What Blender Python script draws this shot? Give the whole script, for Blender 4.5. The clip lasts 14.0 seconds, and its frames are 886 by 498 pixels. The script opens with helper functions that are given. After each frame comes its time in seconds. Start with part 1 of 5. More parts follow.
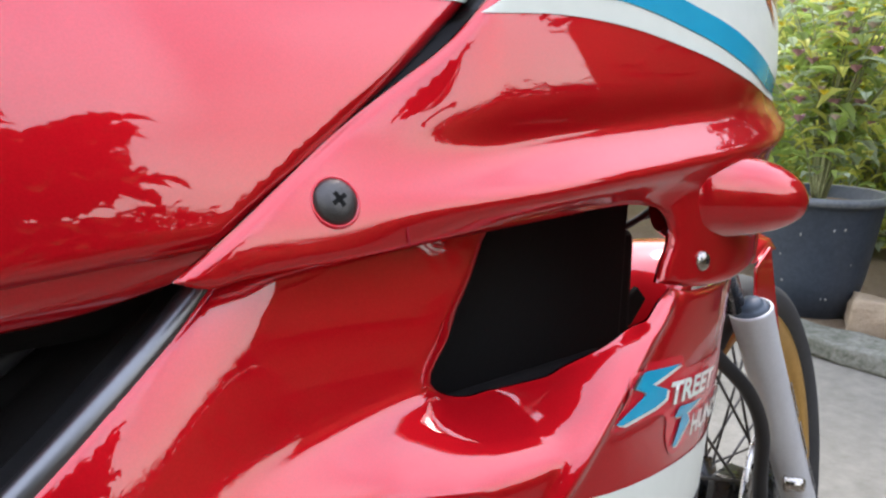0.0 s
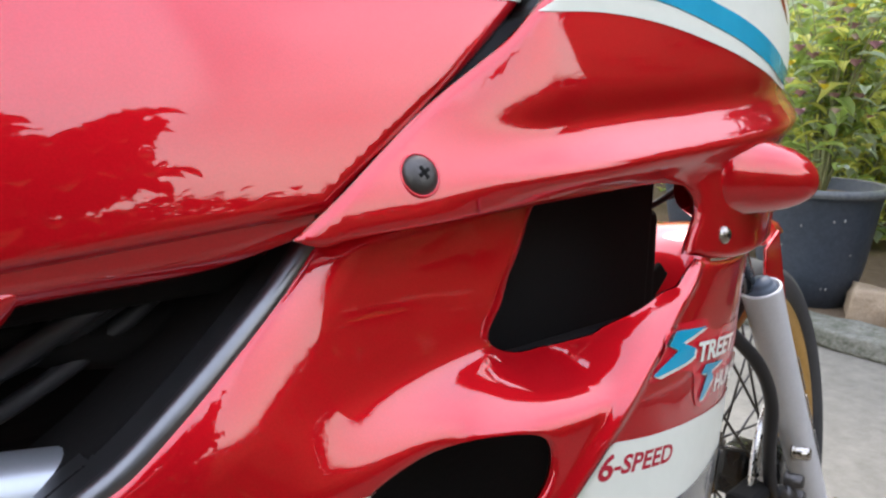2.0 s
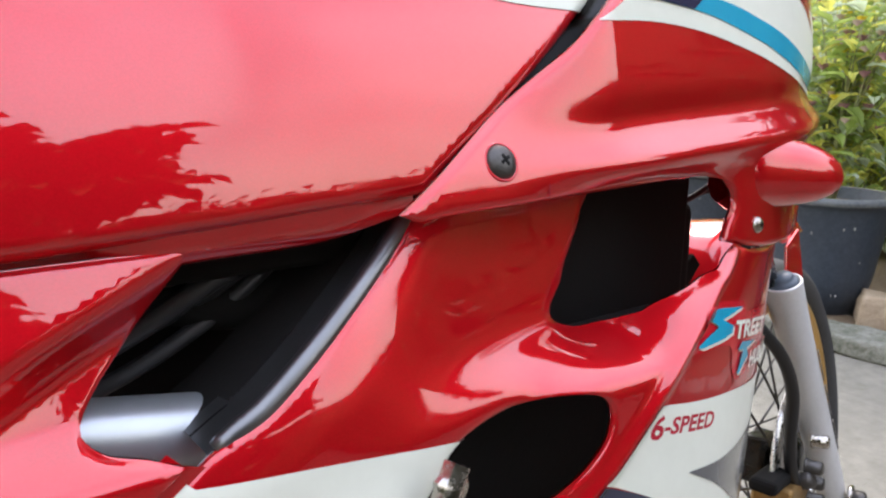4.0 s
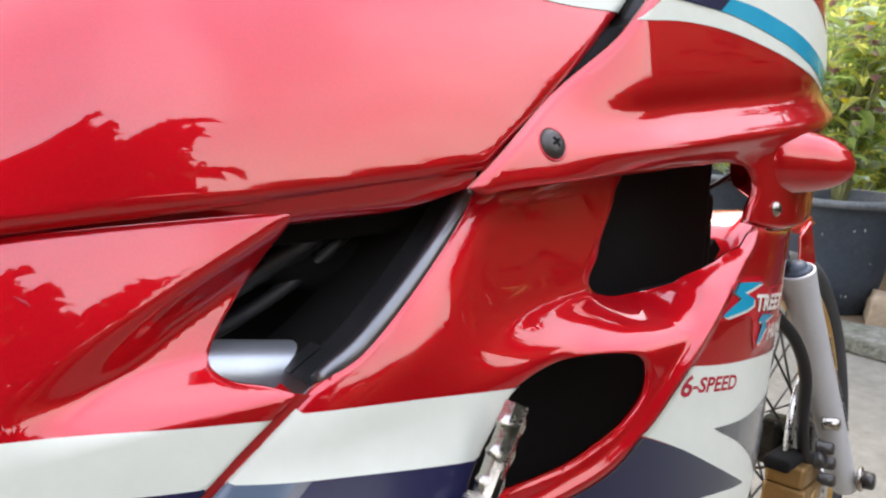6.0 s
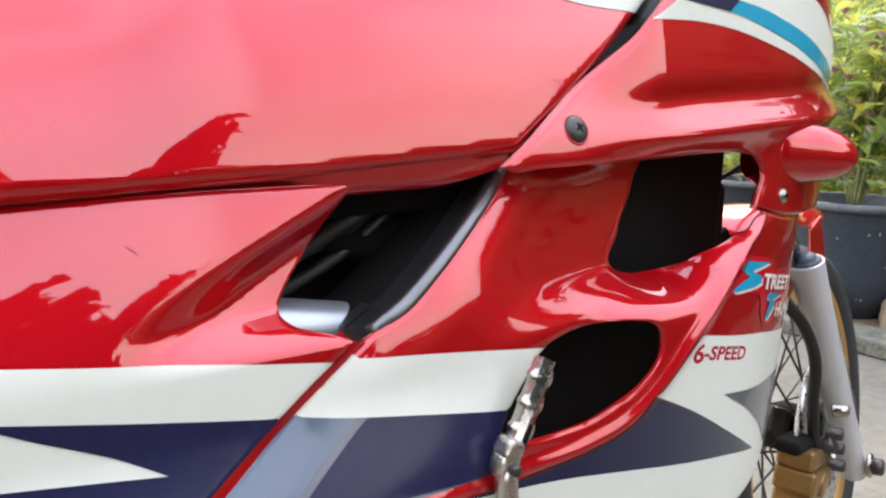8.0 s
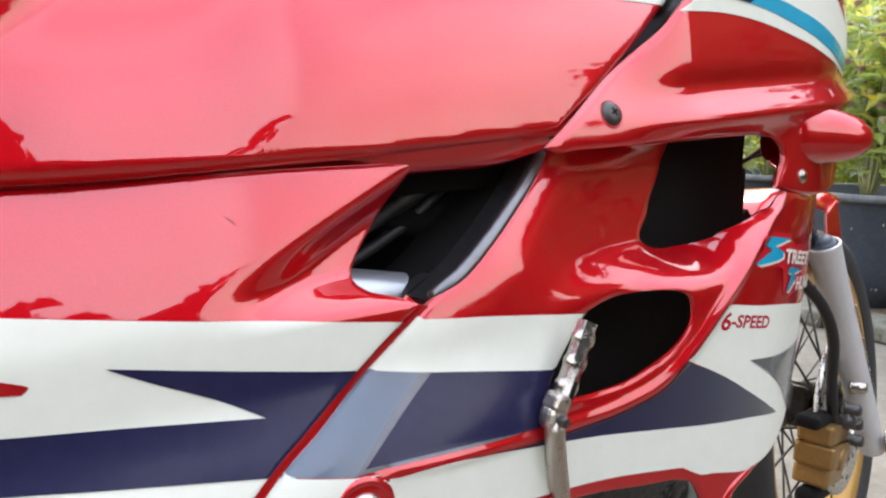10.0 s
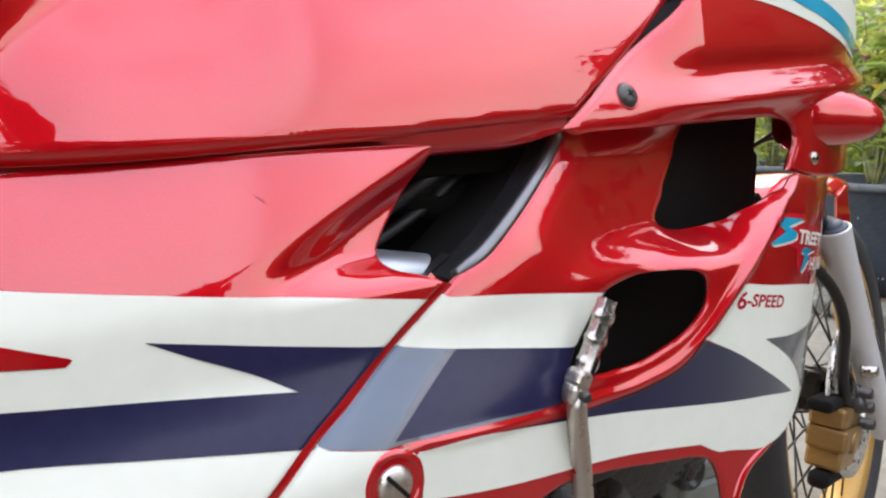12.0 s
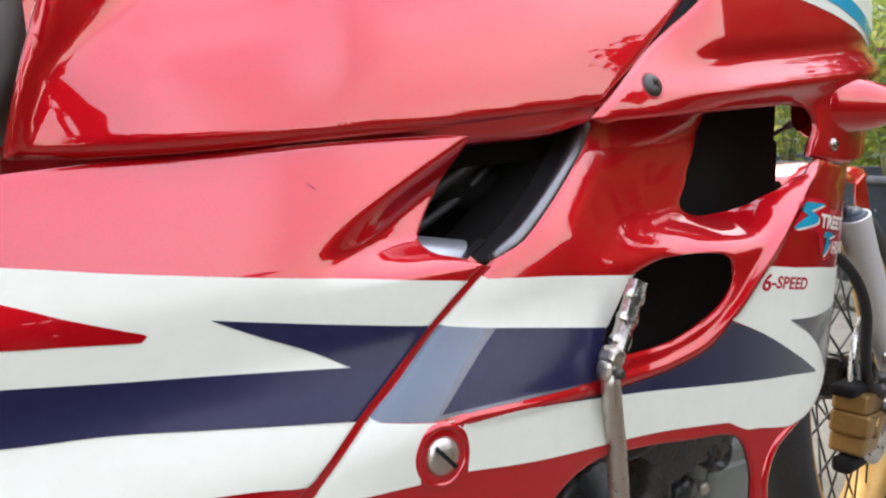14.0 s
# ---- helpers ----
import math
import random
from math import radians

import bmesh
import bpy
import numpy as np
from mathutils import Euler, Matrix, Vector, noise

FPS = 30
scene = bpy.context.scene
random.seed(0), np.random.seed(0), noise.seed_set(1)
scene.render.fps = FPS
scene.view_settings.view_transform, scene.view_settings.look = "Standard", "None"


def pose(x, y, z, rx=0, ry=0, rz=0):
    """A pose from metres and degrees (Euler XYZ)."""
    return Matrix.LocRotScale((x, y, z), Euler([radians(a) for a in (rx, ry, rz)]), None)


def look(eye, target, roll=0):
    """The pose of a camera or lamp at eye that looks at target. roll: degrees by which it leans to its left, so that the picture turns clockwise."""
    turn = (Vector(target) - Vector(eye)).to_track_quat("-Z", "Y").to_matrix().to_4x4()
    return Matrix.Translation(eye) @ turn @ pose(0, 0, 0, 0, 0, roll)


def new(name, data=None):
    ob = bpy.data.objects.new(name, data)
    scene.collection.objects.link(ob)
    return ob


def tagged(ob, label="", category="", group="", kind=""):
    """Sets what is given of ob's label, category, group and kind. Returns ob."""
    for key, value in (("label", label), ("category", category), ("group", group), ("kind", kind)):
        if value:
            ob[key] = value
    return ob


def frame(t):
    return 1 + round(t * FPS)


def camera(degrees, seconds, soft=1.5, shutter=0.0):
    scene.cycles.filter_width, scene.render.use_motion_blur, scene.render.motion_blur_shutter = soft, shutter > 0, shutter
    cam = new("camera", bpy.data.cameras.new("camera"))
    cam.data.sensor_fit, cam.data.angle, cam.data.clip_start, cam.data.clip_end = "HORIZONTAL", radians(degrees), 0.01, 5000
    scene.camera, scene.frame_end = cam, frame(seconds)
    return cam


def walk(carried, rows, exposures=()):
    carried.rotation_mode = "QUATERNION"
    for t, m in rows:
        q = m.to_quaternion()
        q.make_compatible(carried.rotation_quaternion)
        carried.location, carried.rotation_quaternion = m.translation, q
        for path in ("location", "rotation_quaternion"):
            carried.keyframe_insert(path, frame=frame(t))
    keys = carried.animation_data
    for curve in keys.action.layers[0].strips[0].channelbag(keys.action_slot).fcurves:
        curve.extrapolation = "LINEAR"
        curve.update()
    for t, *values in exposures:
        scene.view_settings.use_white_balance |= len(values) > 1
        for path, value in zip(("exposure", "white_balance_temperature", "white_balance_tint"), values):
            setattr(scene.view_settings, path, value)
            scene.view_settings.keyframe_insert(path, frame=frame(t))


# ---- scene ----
from mathutils import geometry

cam = camera(63.4, 14.0, soft=2.3)
PATH = [
    (0, (-0.015, -0.002, 0.802), (1.176, 1.543, 0.36), 0.7),
    (0.5, (-0.03, -0.007, 0.8), (1.16, 1.538, 0.356), 0.8),
    (1, (-0.045, -0.009, 0.798), (1.14, 1.536, 0.344), 0.3),
    (1.5, (-0.061, -0.013, 0.797), (1.132, 1.526, 0.34), 0.6),
    (2, (-0.077, -0.022, 0.798), (1.117, 1.517, 0.346), 0.6),
    (2.5, (-0.091, -0.027, 0.796), (1.103, 1.514, 0.352), 0.7),
    (3, (-0.108, -0.032, 0.796), (1.088, 1.51, 0.357), 0.9),
    (3.5, (-0.126, -0.036, 0.791), (1.071, 1.507, 0.359), 1.2),
    (4, (-0.145, -0.039, 0.79), (1.044, 1.513, 0.368), 0.8),
    (6.5, (-0.22, -0.076, 0.776), (0.948, 1.495, 0.37), 1.2),
    (7, (-0.232, -0.086, 0.773), (0.925, 1.496, 0.375), 1.0),
    (7.5, (-0.243, -0.096, 0.771), (0.902, 1.496, 0.378), 1.1),
    (8, (-0.253, -0.104, 0.765), (0.891, 1.491, 0.38), 1.1),
    (10.5, (-0.316, -0.129, 0.75), (0.801, 1.485, 0.365), 0.1),
    (11, (-0.321, -0.128, 0.745), (0.797, 1.484, 0.355), 0.0),
    (11.5, (-0.32, -0.129, 0.746), (0.797, 1.483, 0.356), -0.4),
    (12, (-0.323, -0.129, 0.744), (0.789, 1.487, 0.354), -0.5),
    (12.5, (-0.326, -0.13, 0.743), (0.781, 1.49, 0.353), -1.1),
    (13, (-0.333, -0.13, 0.74), (0.771, 1.492, 0.35), -1.3),
    (13.5, (-0.345, -0.135, 0.738), (0.75, 1.494, 0.356), -1.4),
    (14, (-0.353, -0.14, 0.736), (0.731, 1.497, 0.356), -1.7),
]
walk(cam, [(t, look(eye, target, roll)) for t, eye, target, roll in PATH], [(0, 0.0, 6400, 12), (4, 0.05, 6650, 12), (8, 0.08, 6800, 12), (14, 0.04, 6850, 12)])
SKY, SUN = 0.44, 2.15

# ---------------------------------------------------------------- world and sun
world = bpy.data.worlds.new("sky")
scene.world = world
world.use_nodes = True
wn, wl = world.node_tree.nodes, world.node_tree.links
wn.clear()
sky = wn.new("ShaderNodeTexSky")
sky.sky_type, sky.sun_disc = "NISHITA", False
sky.sun_elevation, sky.sun_rotation = radians(50), radians(50)
sky.air_density, sky.dust_density, sky.ozone_density = 1.0, 3.0, 1.0
billow = wn.new("ShaderNodeTexNoise")  # thin cloud, uneven in brightness
billow.inputs["Scale"].default_value, billow.inputs["Detail"].default_value, billow.inputs["Roughness"].default_value = 2.6, 5, 0.5
billow.inputs["Distortion"].default_value = 0.6
wl.new(wn.new("ShaderNodeTexCoord").outputs["Generated"], billow.inputs["Vector"])
cloud = wn.new("ShaderNodeValToRGB")
cloud.color_ramp.elements[0].position, cloud.color_ramp.elements[0].color = 0.34, (5.55, 5.8, 6.9, 1)
cloud.color_ramp.elements[1].position, cloud.color_ramp.elements[1].color = 0.66, (8.15, 8.5, 9.9, 1)
wl.new(billow.outputs["Fac"], cloud.inputs[0])
# warm haze low over the horizon, bluer cloud overhead
split = wn.new("ShaderNodeSeparateXYZ")
wl.new(billow.inputs["Vector"].links[0].from_socket, split.inputs[0])
haze = wn.new("ShaderNodeValToRGB")
haze.color_ramp.elements[0].position, haze.color_ramp.elements[0].color = 0.20, (1.08, 1.0, 0.74, 1)
haze.color_ramp.elements[1].position, haze.color_ramp.elements[1].color = 0.74, (0.95, 1.0, 1.09, 1)
wl.new(split.outputs["Z"], haze.inputs[0])
tinted = wn.new("ShaderNodeMix")
tinted.data_type, tinted.blend_type = "RGBA", "MULTIPLY"
tinted.inputs[0].default_value = 1.0
wl.new(cloud.outputs[0], tinted.inputs[6])
wl.new(haze.outputs[0], tinted.inputs[7])
veil = wn.new("ShaderNodeMix")
veil.data_type = "RGBA"
veil.inputs[0].default_value = 0.72
back = wn.new("ShaderNodeBackground")
back.inputs["Strength"].default_value = SKY
wout = wn.new("ShaderNodeOutputWorld")
wl.new(sky.outputs[0], veil.inputs[6])
wl.new(tinted.outputs[2], veil.inputs[7])
wl.new(veil.outputs[2], back.inputs["Color"])
wl.new(back.outputs[0], wout.inputs["Surface"])

sun = new("sun", bpy.data.lights.new("sun", "SUN"))
sun.data.energy, sun.data.angle, sun.data.color = SUN, radians(20), (1.0, 0.94, 0.84)
sun.matrix_world = look((4.9, 4.43, 7.96), (0, 0.3, 0.3))


# ---------------------------------------------------------------- materials
class Mat:
    """A node material with a Principled shader; grain and stains are laid on with noise."""

    def __init__(self, name, color, rough=0.5, metal=0.0, **more):
        self.m = bpy.data.materials.new(name)
        self.m.use_nodes = True
        self.t = self.m.node_tree
        self.p = self.t.nodes["Principled BSDF"]
        self.p.inputs["Base Color"].default_value = (*color, 1)
        self.p.inputs["Roughness"].default_value = rough
        self.p.inputs["Metallic"].default_value = metal
        for key, value in more.items():
            self.p.inputs[key.replace("_", " ")].default_value = value
        self.color, self.rough = color, rough
        self.place = self.t.nodes.new("ShaderNodeTexCoord").outputs["Object"]

    def noise(self, scale, detail=4, rough=0.6):
        n = self.t.nodes.new("ShaderNodeTexNoise")
        n.inputs["Scale"].default_value, n.inputs["Detail"].default_value, n.inputs["Roughness"].default_value = scale, detail, rough
        self.t.links.new(self.place, n.inputs["Vector"])
        return n.outputs["Fac"]

    def ramp(self, fac, *stops):
        r = self.t.nodes.new("ShaderNodeValToRGB")
        r.color_ramp.elements[0].position, r.color_ramp.elements[1].position = stops[0][0], stops[-1][0]
        for at, _ in stops[1:-1]:
            r.color_ramp.elements.new(at)
        for e, (at, c) in zip(r.color_ramp.elements, stops):
            e.position, e.color = at, (*c, 1) if len(c) == 3 else c
        self.t.links.new(fac, r.inputs[0])
        return r.outputs[0]

    def paint(self, *layers):
        """Base colour from noise: (scale, low colour, high colour), mixed half and half with the layer before."""
        last = None
        for scale, low, high in layers:
            c = self.ramp(self.noise(scale), (0.3, low), (0.7, high))
            if last is not None:
                x = self.t.nodes.new("ShaderNodeMix")
                x.data_type, x.inputs[0].default_value = "RGBA", 0.5
                self.t.links.new(last, x.inputs[6]), self.t.links.new(c, x.inputs[7])
                c = x.outputs[2]
            last = c
        self.t.links.new(last, self.p.inputs["Base Color"])
        return self

    def gloss(self, scale, low, high):
        self.t.links.new(self.ramp(self.noise(scale, 6), (0.35, (low,) * 3), (0.65, (high,) * 3)), self.p.inputs["Roughness"])
        return self

    def bump(self, scale, height, detail=4):
        b = self.t.nodes.new("ShaderNodeBump")
        b.inputs["Strength"].default_value, b.inputs["Distance"].default_value = 1.0, height
        self.t.links.new(self.noise(scale, detail), b.inputs["Height"])
        self.t.links.new(b.outputs[0], self.p.inputs["Normal"])
        self.t.links.new(b.outputs[0], self.p.inputs["Coat Normal"])
        return self

    def thin(self, share=0.4):
        """Lets light through, as a leaf does."""
        t = self.t.nodes.new("ShaderNodeBsdfTranslucent")
        t.inputs["Color"].default_value = (self.color[0] * 1.2, self.color[1] * 1.2, self.color[2], 1)
        mix = self.t.nodes.new("ShaderNodeMixShader")
        mix.inputs[0].default_value = share
        out = self.t.nodes["Material Output"]
        self.t.links.new(self.p.outputs[0], mix.inputs[1]), self.t.links.new(t.outputs[0], mix.inputs[2])
        self.t.links.new(mix.outputs[0], out.inputs["Surface"])
        return self

    def vary(self, amount):
        """A shade of its own for each leaf or piece of one mesh."""
        g = self.t.nodes.new("ShaderNodeNewGeometry")
        low, high = [tuple(v * k for v in self.color) for k in (1 - amount, 1 + amount)]
        self.t.links.new(self.ramp(g.outputs["Random Per Island"], (0.0, low), (0.6, self.color), (1.0, high)), self.p.inputs["Base Color"])
        return self


RED = Mat("candy_red_paint", (0.53, 0.005, 0.011), 0.36, 0.45, Coat_Weight=1.0, Coat_Roughness=0.02, Coat_IOR=1.82, Specular_IOR_Level=0.0)
RED.paint((9, (0.50, 0.004, 0.009), (0.56, 0.006, 0.013)), (900, (0.46, 0.004, 0.008), (0.61, 0.007, 0.014)))
RED.bump(11, 0.0009, 0)
WHITE = Mat("white_decal_film", (0.80, 0.79, 0.745), 0.34, Specular_IOR_Level=0.18)
WHITE.paint((6, (0.69, 0.705, 0.60), (0.73, 0.745, 0.64)), (60, (0.675, 0.69, 0.585), (0.74, 0.755, 0.65)))
NAVY = Mat("navy_decal_film", (0.018, 0.018, 0.065), 0.24, Specular_IOR_Level=0.25, Coat_Weight=0.08, Coat_Roughness=0.06)
NAVY.paint((8, (0.015, 0.015, 0.046), (0.021, 0.020, 0.060)), (120, (0.014, 0.014, 0.043), (0.021, 0.021, 0.056)))
SLATE = Mat("slate_blue_decal_film", (0.14, 0.21, 0.34), 0.2, Coat_Weight=0.5, Coat_Roughness=0.05)
SLATE.paint((10, (0.082, 0.114, 0.158), (0.105, 0.138, 0.185)))
SILVER = Mat("grey_decal_film", (0.22, 0.24, 0.30), 0.25, 0.2, Coat_Weight=0.4, Coat_Roughness=0.08)
SILVER.paint((40, (0.105, 0.110, 0.130), (0.135, 0.140, 0.165)))
CHAR = Mat("charcoal_decal_film", (0.10, 0.11, 0.115), 0.2, Coat_Weight=0.5, Coat_Roughness=0.05)
CHAR.paint((14, (0.085, 0.09, 0.095), (0.12, 0.13, 0.135)))
FADE = Mat("navy_to_charcoal_decal_film", (0.06, 0.065, 0.08), 0.24, Specular_IOR_Level=0.25, Coat_Weight=0.1, Coat_Roughness=0.06)
along_x = FADE.t.nodes.new("ShaderNodeSeparateXYZ")
FADE.t.links.new(FADE.place, along_x.inputs[0])
FADE.t.links.new(FADE.ramp(along_x.outputs["X"], (0.10, (0.018, 0.018, 0.050)), (0.20, (0.045, 0.046, 0.070)), (0.29, (0.095, 0.102, 0.108))), FADE.p.inputs["Base Color"])
TURQ = Mat("turquoise_decal_film", (0.0, 0.36, 0.45), 0.18, Coat_Weight=0.6, Coat_Roughness=0.05)
TURQ.paint((20, (0.0, 0.31, 0.49), (0.01, 0.37, 0.55)))
SCARLET = Mat("scarlet_decal_film", (0.62, 0.008, 0.022), 0.2, Coat_Weight=0.6, Coat_Roughness=0.05)
CRIMSON = Mat("crimson_lettering", (0.42, 0.012, 0.03), 0.25, Coat_Weight=0.4)
GAP_BLACK = Mat("satin_black_gap", (0.010, 0.010, 0.011), 0.42, Specular_IOR_Level=0.3).gloss(60, 0.36, 0.5)
RIB = Mat("dark_metallic_trim_paint", (0.17, 0.172, 0.174), 0.32, 0.9, Coat_Weight=0.2, Coat_Roughness=0.2).paint((40, (0.15, 0.152, 0.154), (0.19, 0.192, 0.194)))
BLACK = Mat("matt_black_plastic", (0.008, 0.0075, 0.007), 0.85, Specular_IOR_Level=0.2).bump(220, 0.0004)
ENGINE = Mat("black_engine_enamel", (0.010, 0.011, 0.012), 0.26, 0.1).gloss(40, 0.18, 0.40)
CASING = Mat("dusty_engine_enamel", (0.038, 0.042, 0.043), 0.26, 0.3).gloss(60, 0.16, 0.42).bump(200, 0.0004)
GREYCASE = Mat("grey_engine_enamel", (0.20, 0.22, 0.20), 0.32, 0.2).gloss(40, 0.28, 0.45).bump(240, 0.0003)
RUBBER = Mat("tyre_rubber", (0.028, 0.027, 0.026), 0.75).paint((12, (0.022, 0.022, 0.021), (0.04, 0.038, 0.036)), (150, (0.02, 0.02, 0.02), (0.038, 0.037, 0.035)))
HOSE = Mat("black_rubber_hose", (0.012, 0.012, 0.013), 0.42).bump(300, 0.0003)
SEAL = Mat("blue_black_rubber", (0.055, 0.075, 0.10), 0.5).gloss(80, 0.4, 0.6)
GREYHOSE = Mat("dusty_black_hose", (0.04, 0.04, 0.042), 0.38).gloss(80, 0.3, 0.5)
FORK = Mat("silver_fork_paint", (0.60, 0.60, 0.59), 0.38, 0.2).paint((15, (0.56, 0.56, 0.55), (0.65, 0.65, 0.64)), (300, (0.56, 0.56, 0.55), (0.65, 0.65, 0.64)))
TUBE = Mat("satin_silver_frame_paint", (0.50, 0.54, 0.57), 0.36, 0.7).paint((30, (0.47, 0.51, 0.54), (0.53, 0.57, 0.60)))
CHROME = Mat("worn_chrome", (0.44, 0.41, 0.37), 0.2, 1.0).gloss(120, 0.14, 0.32).bump(160, 0.00015)
STEEL = Mat("dull_steel", (0.60, 0.56, 0.51), 0.36, 1.0).gloss(120, 0.22, 0.5).bump(160, 0.0004)
BOLT = Mat("black_oxide_bolt", (0.085, 0.08, 0.075), 0.36, 0.7).gloss(300, 0.28, 0.5).bump(500, 0.0003)
GOLD = Mat("gold_anodised_metal", (0.48, 0.28, 0.09), 0.42, 0.6).gloss(60, 0.36, 0.5).paint((30, (0.26, 0.15, 0.05), (0.36, 0.22, 0.08)), (140, (0.24, 0.14, 0.045), (0.36, 0.22, 0.085)))
RIMGOLD = Mat("bright_gold_anodised_metal", (0.50, 0.28, 0.07), 0.45, 0.4).paint((30, (0.40, 0.23, 0.055), (0.54, 0.31, 0.08)), (140, (0.38, 0.22, 0.055), (0.54, 0.31, 0.085)))
DISC = Mat("brake_disc_steel", (0.55, 0.54, 0.52), 0.28, 1.0).gloss(150, 0.2, 0.4)
VINYL = Mat("grey_seat_vinyl", (0.14, 0.135, 0.13), 0.36).bump(420, 0.0006).gloss(30, 0.35, 0.55)
CONCRETE = Mat("weathered_concrete", (0.25, 0.235, 0.20), 0.9).paint((1.6, (0.145, 0.135, 0.104), (0.250, 0.232, 0.186)), (22, (0.132, 0.123, 0.098), (0.260, 0.242, 0.200))).bump(60, 0.004)
# brown patch on the unseen near side, added to darken reflections in the paint
spot = CONCRETE.t.nodes.new("ShaderNodeVectorMath")
spot.operation = "DISTANCE"
spot.inputs[1].default_value = (0.6, -2.3, 0)
CONCRETE.t.links.new(CONCRETE.place, spot.inputs[0])
ragged = CONCRETE.t.nodes.new("ShaderNodeMath")
ragged.operation = "MULTIPLY_ADD"
ragged.inputs[1].default_value = 1.3
CONCRETE.t.links.new(CONCRETE.noise(1.4, 6), ragged.inputs[0])
CONCRETE.t.links.new(spot.outputs["Value"], ragged.inputs[2])
quarter = CONCRETE.t.nodes.new("ShaderNodeMath")
quarter.operation = "MULTIPLY"
quarter.inputs[1].default_value = 0.25
CONCRETE.t.links.new(ragged.outputs[0], quarter.inputs[0])
brown_patch = CONCRETE.t.nodes.new("ShaderNodeMix")
brown_patch.data_type = "RGBA"
CONCRETE.t.links.new(CONCRETE.ramp(quarter.outputs[0], (0.68, (0.92,) * 3), (0.80, (0.0,) * 3)), brown_patch.inputs[0])
CONCRETE.t.links.new(CONCRETE.p.inputs["Base Color"].links[0].from_socket, brown_patch.inputs[6])
CONCRETE.t.links.new(CONCRETE.ramp(CONCRETE.noise(9, 6), (0.3, (0.052, 0.036, 0.022)), (0.7, (0.098, 0.070, 0.045))), brown_patch.inputs[7])
CONCRETE.t.links.new(brown_patch.outputs[2], CONCRETE.p.inputs["Base Color"])
KERB = Mat("mossy_kerb_concrete", (0.17, 0.17, 0.14), 0.95).paint((7, (0.065, 0.075, 0.04), (0.30, 0.29, 0.25)), (45, (0.06, 0.065, 0.04), (0.32, 0.31, 0.27))).bump(40, 0.012)
SOIL = Mat("dry_soil", (0.14, 0.10, 0.06), 1.0).paint((30, (0.10, 0.07, 0.04), (0.20, 0.14, 0.085)), (200, (0.09, 0.06, 0.035), (0.21, 0.15, 0.09))).bump(120, 0.01)
POT = Mat("dark_plastic_pot", (0.030, 0.040, 0.055), 0.5).paint((6, (0.026, 0.036, 0.052), (0.045, 0.060, 0.082)), (60, (0.022, 0.030, 0.044), (0.056, 0.070, 0.092))).bump(30, 0.002)
GREYRIM = Mat("scuffed_plastic_rim", (0.11, 0.125, 0.135), 0.5).paint((20, (0.07, 0.085, 0.10), (0.17, 0.18, 0.185)), (90, (0.07, 0.08, 0.09), (0.18, 0.19, 0.19)))
BRICKDUST = Mat("dried_mud", (0.30, 0.30, 0.29), 0.95).paint((60, (0.18, 0.19, 0.19), (0.38, 0.38, 0.36)))
BRICK = Mat("tan_stone", (0.36, 0.27, 0.18), 0.95).paint((20, (0.30, 0.22, 0.14), (0.42, 0.33, 0.23)), (120, (0.27, 0.2, 0.13), (0.42, 0.33, 0.24))).bump(80, 0.004)
BARK = Mat("bark", (0.12, 0.09, 0.06), 0.95).paint((30, (0.08, 0.06, 0.04), (0.17, 0.13, 0.09))).bump(60, 0.01)
STALK = Mat("green_stalk", (0.30, 0.33, 0.16), 0.6).paint((30, (0.22, 0.24, 0.11), (0.40, 0.42, 0.22)))
LEAF = Mat("green_leaf", (0.40, 0.52, 0.17), 0.5, Specular_IOR_Level=0.3).vary(0.5).thin(0.5)
LIME = Mat("yellow_green_leaf", (0.70, 0.70, 0.20), 0.5).vary(0.35).thin(0.5)
DUSK = Mat("grey_green_leaf", (0.48, 0.56, 0.44), 0.6).vary(0.4).thin(0.5)
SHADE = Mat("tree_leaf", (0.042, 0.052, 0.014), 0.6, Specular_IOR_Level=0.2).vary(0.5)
BROWN_GREEN = Mat("brown_green_hedge_leaf", (0.10, 0.078, 0.02), 0.6, Specular_IOR_Level=0.2).vary(0.5)
YELLOW = Mat("yellow_petal", (0.82, 0.68, 0.04), 0.5).vary(0.2)
MAUVE = Mat("mauve_petal", (0.46, 0.25, 0.29), 0.6).vary(0.3)
BLUSH = Mat("pale_petal", (0.62, 0.50, 0.44), 0.6).vary(0.3)


# ---------------------------------------------------------------- mesh helpers
def part(name, data, material, parent, label=""):
    """Links a bmesh or a mesh as one object under a thing or a part."""
    if isinstance(data, bmesh.types.BMesh):
        mesh = bpy.data.meshes.new(name)
        bmesh.ops.recalc_face_normals(data, faces=data.faces)
        data.to_mesh(mesh)
        data.free()
    else:
        mesh = data
    if material and not mesh.materials:
        mesh.materials.append(material.m)
    ob = new(name, mesh)
    ob.parent = parent
    return tagged(ob, label)


def smooth(bm):
    for f in bm.faces:
        f.smooth = True
    return bm


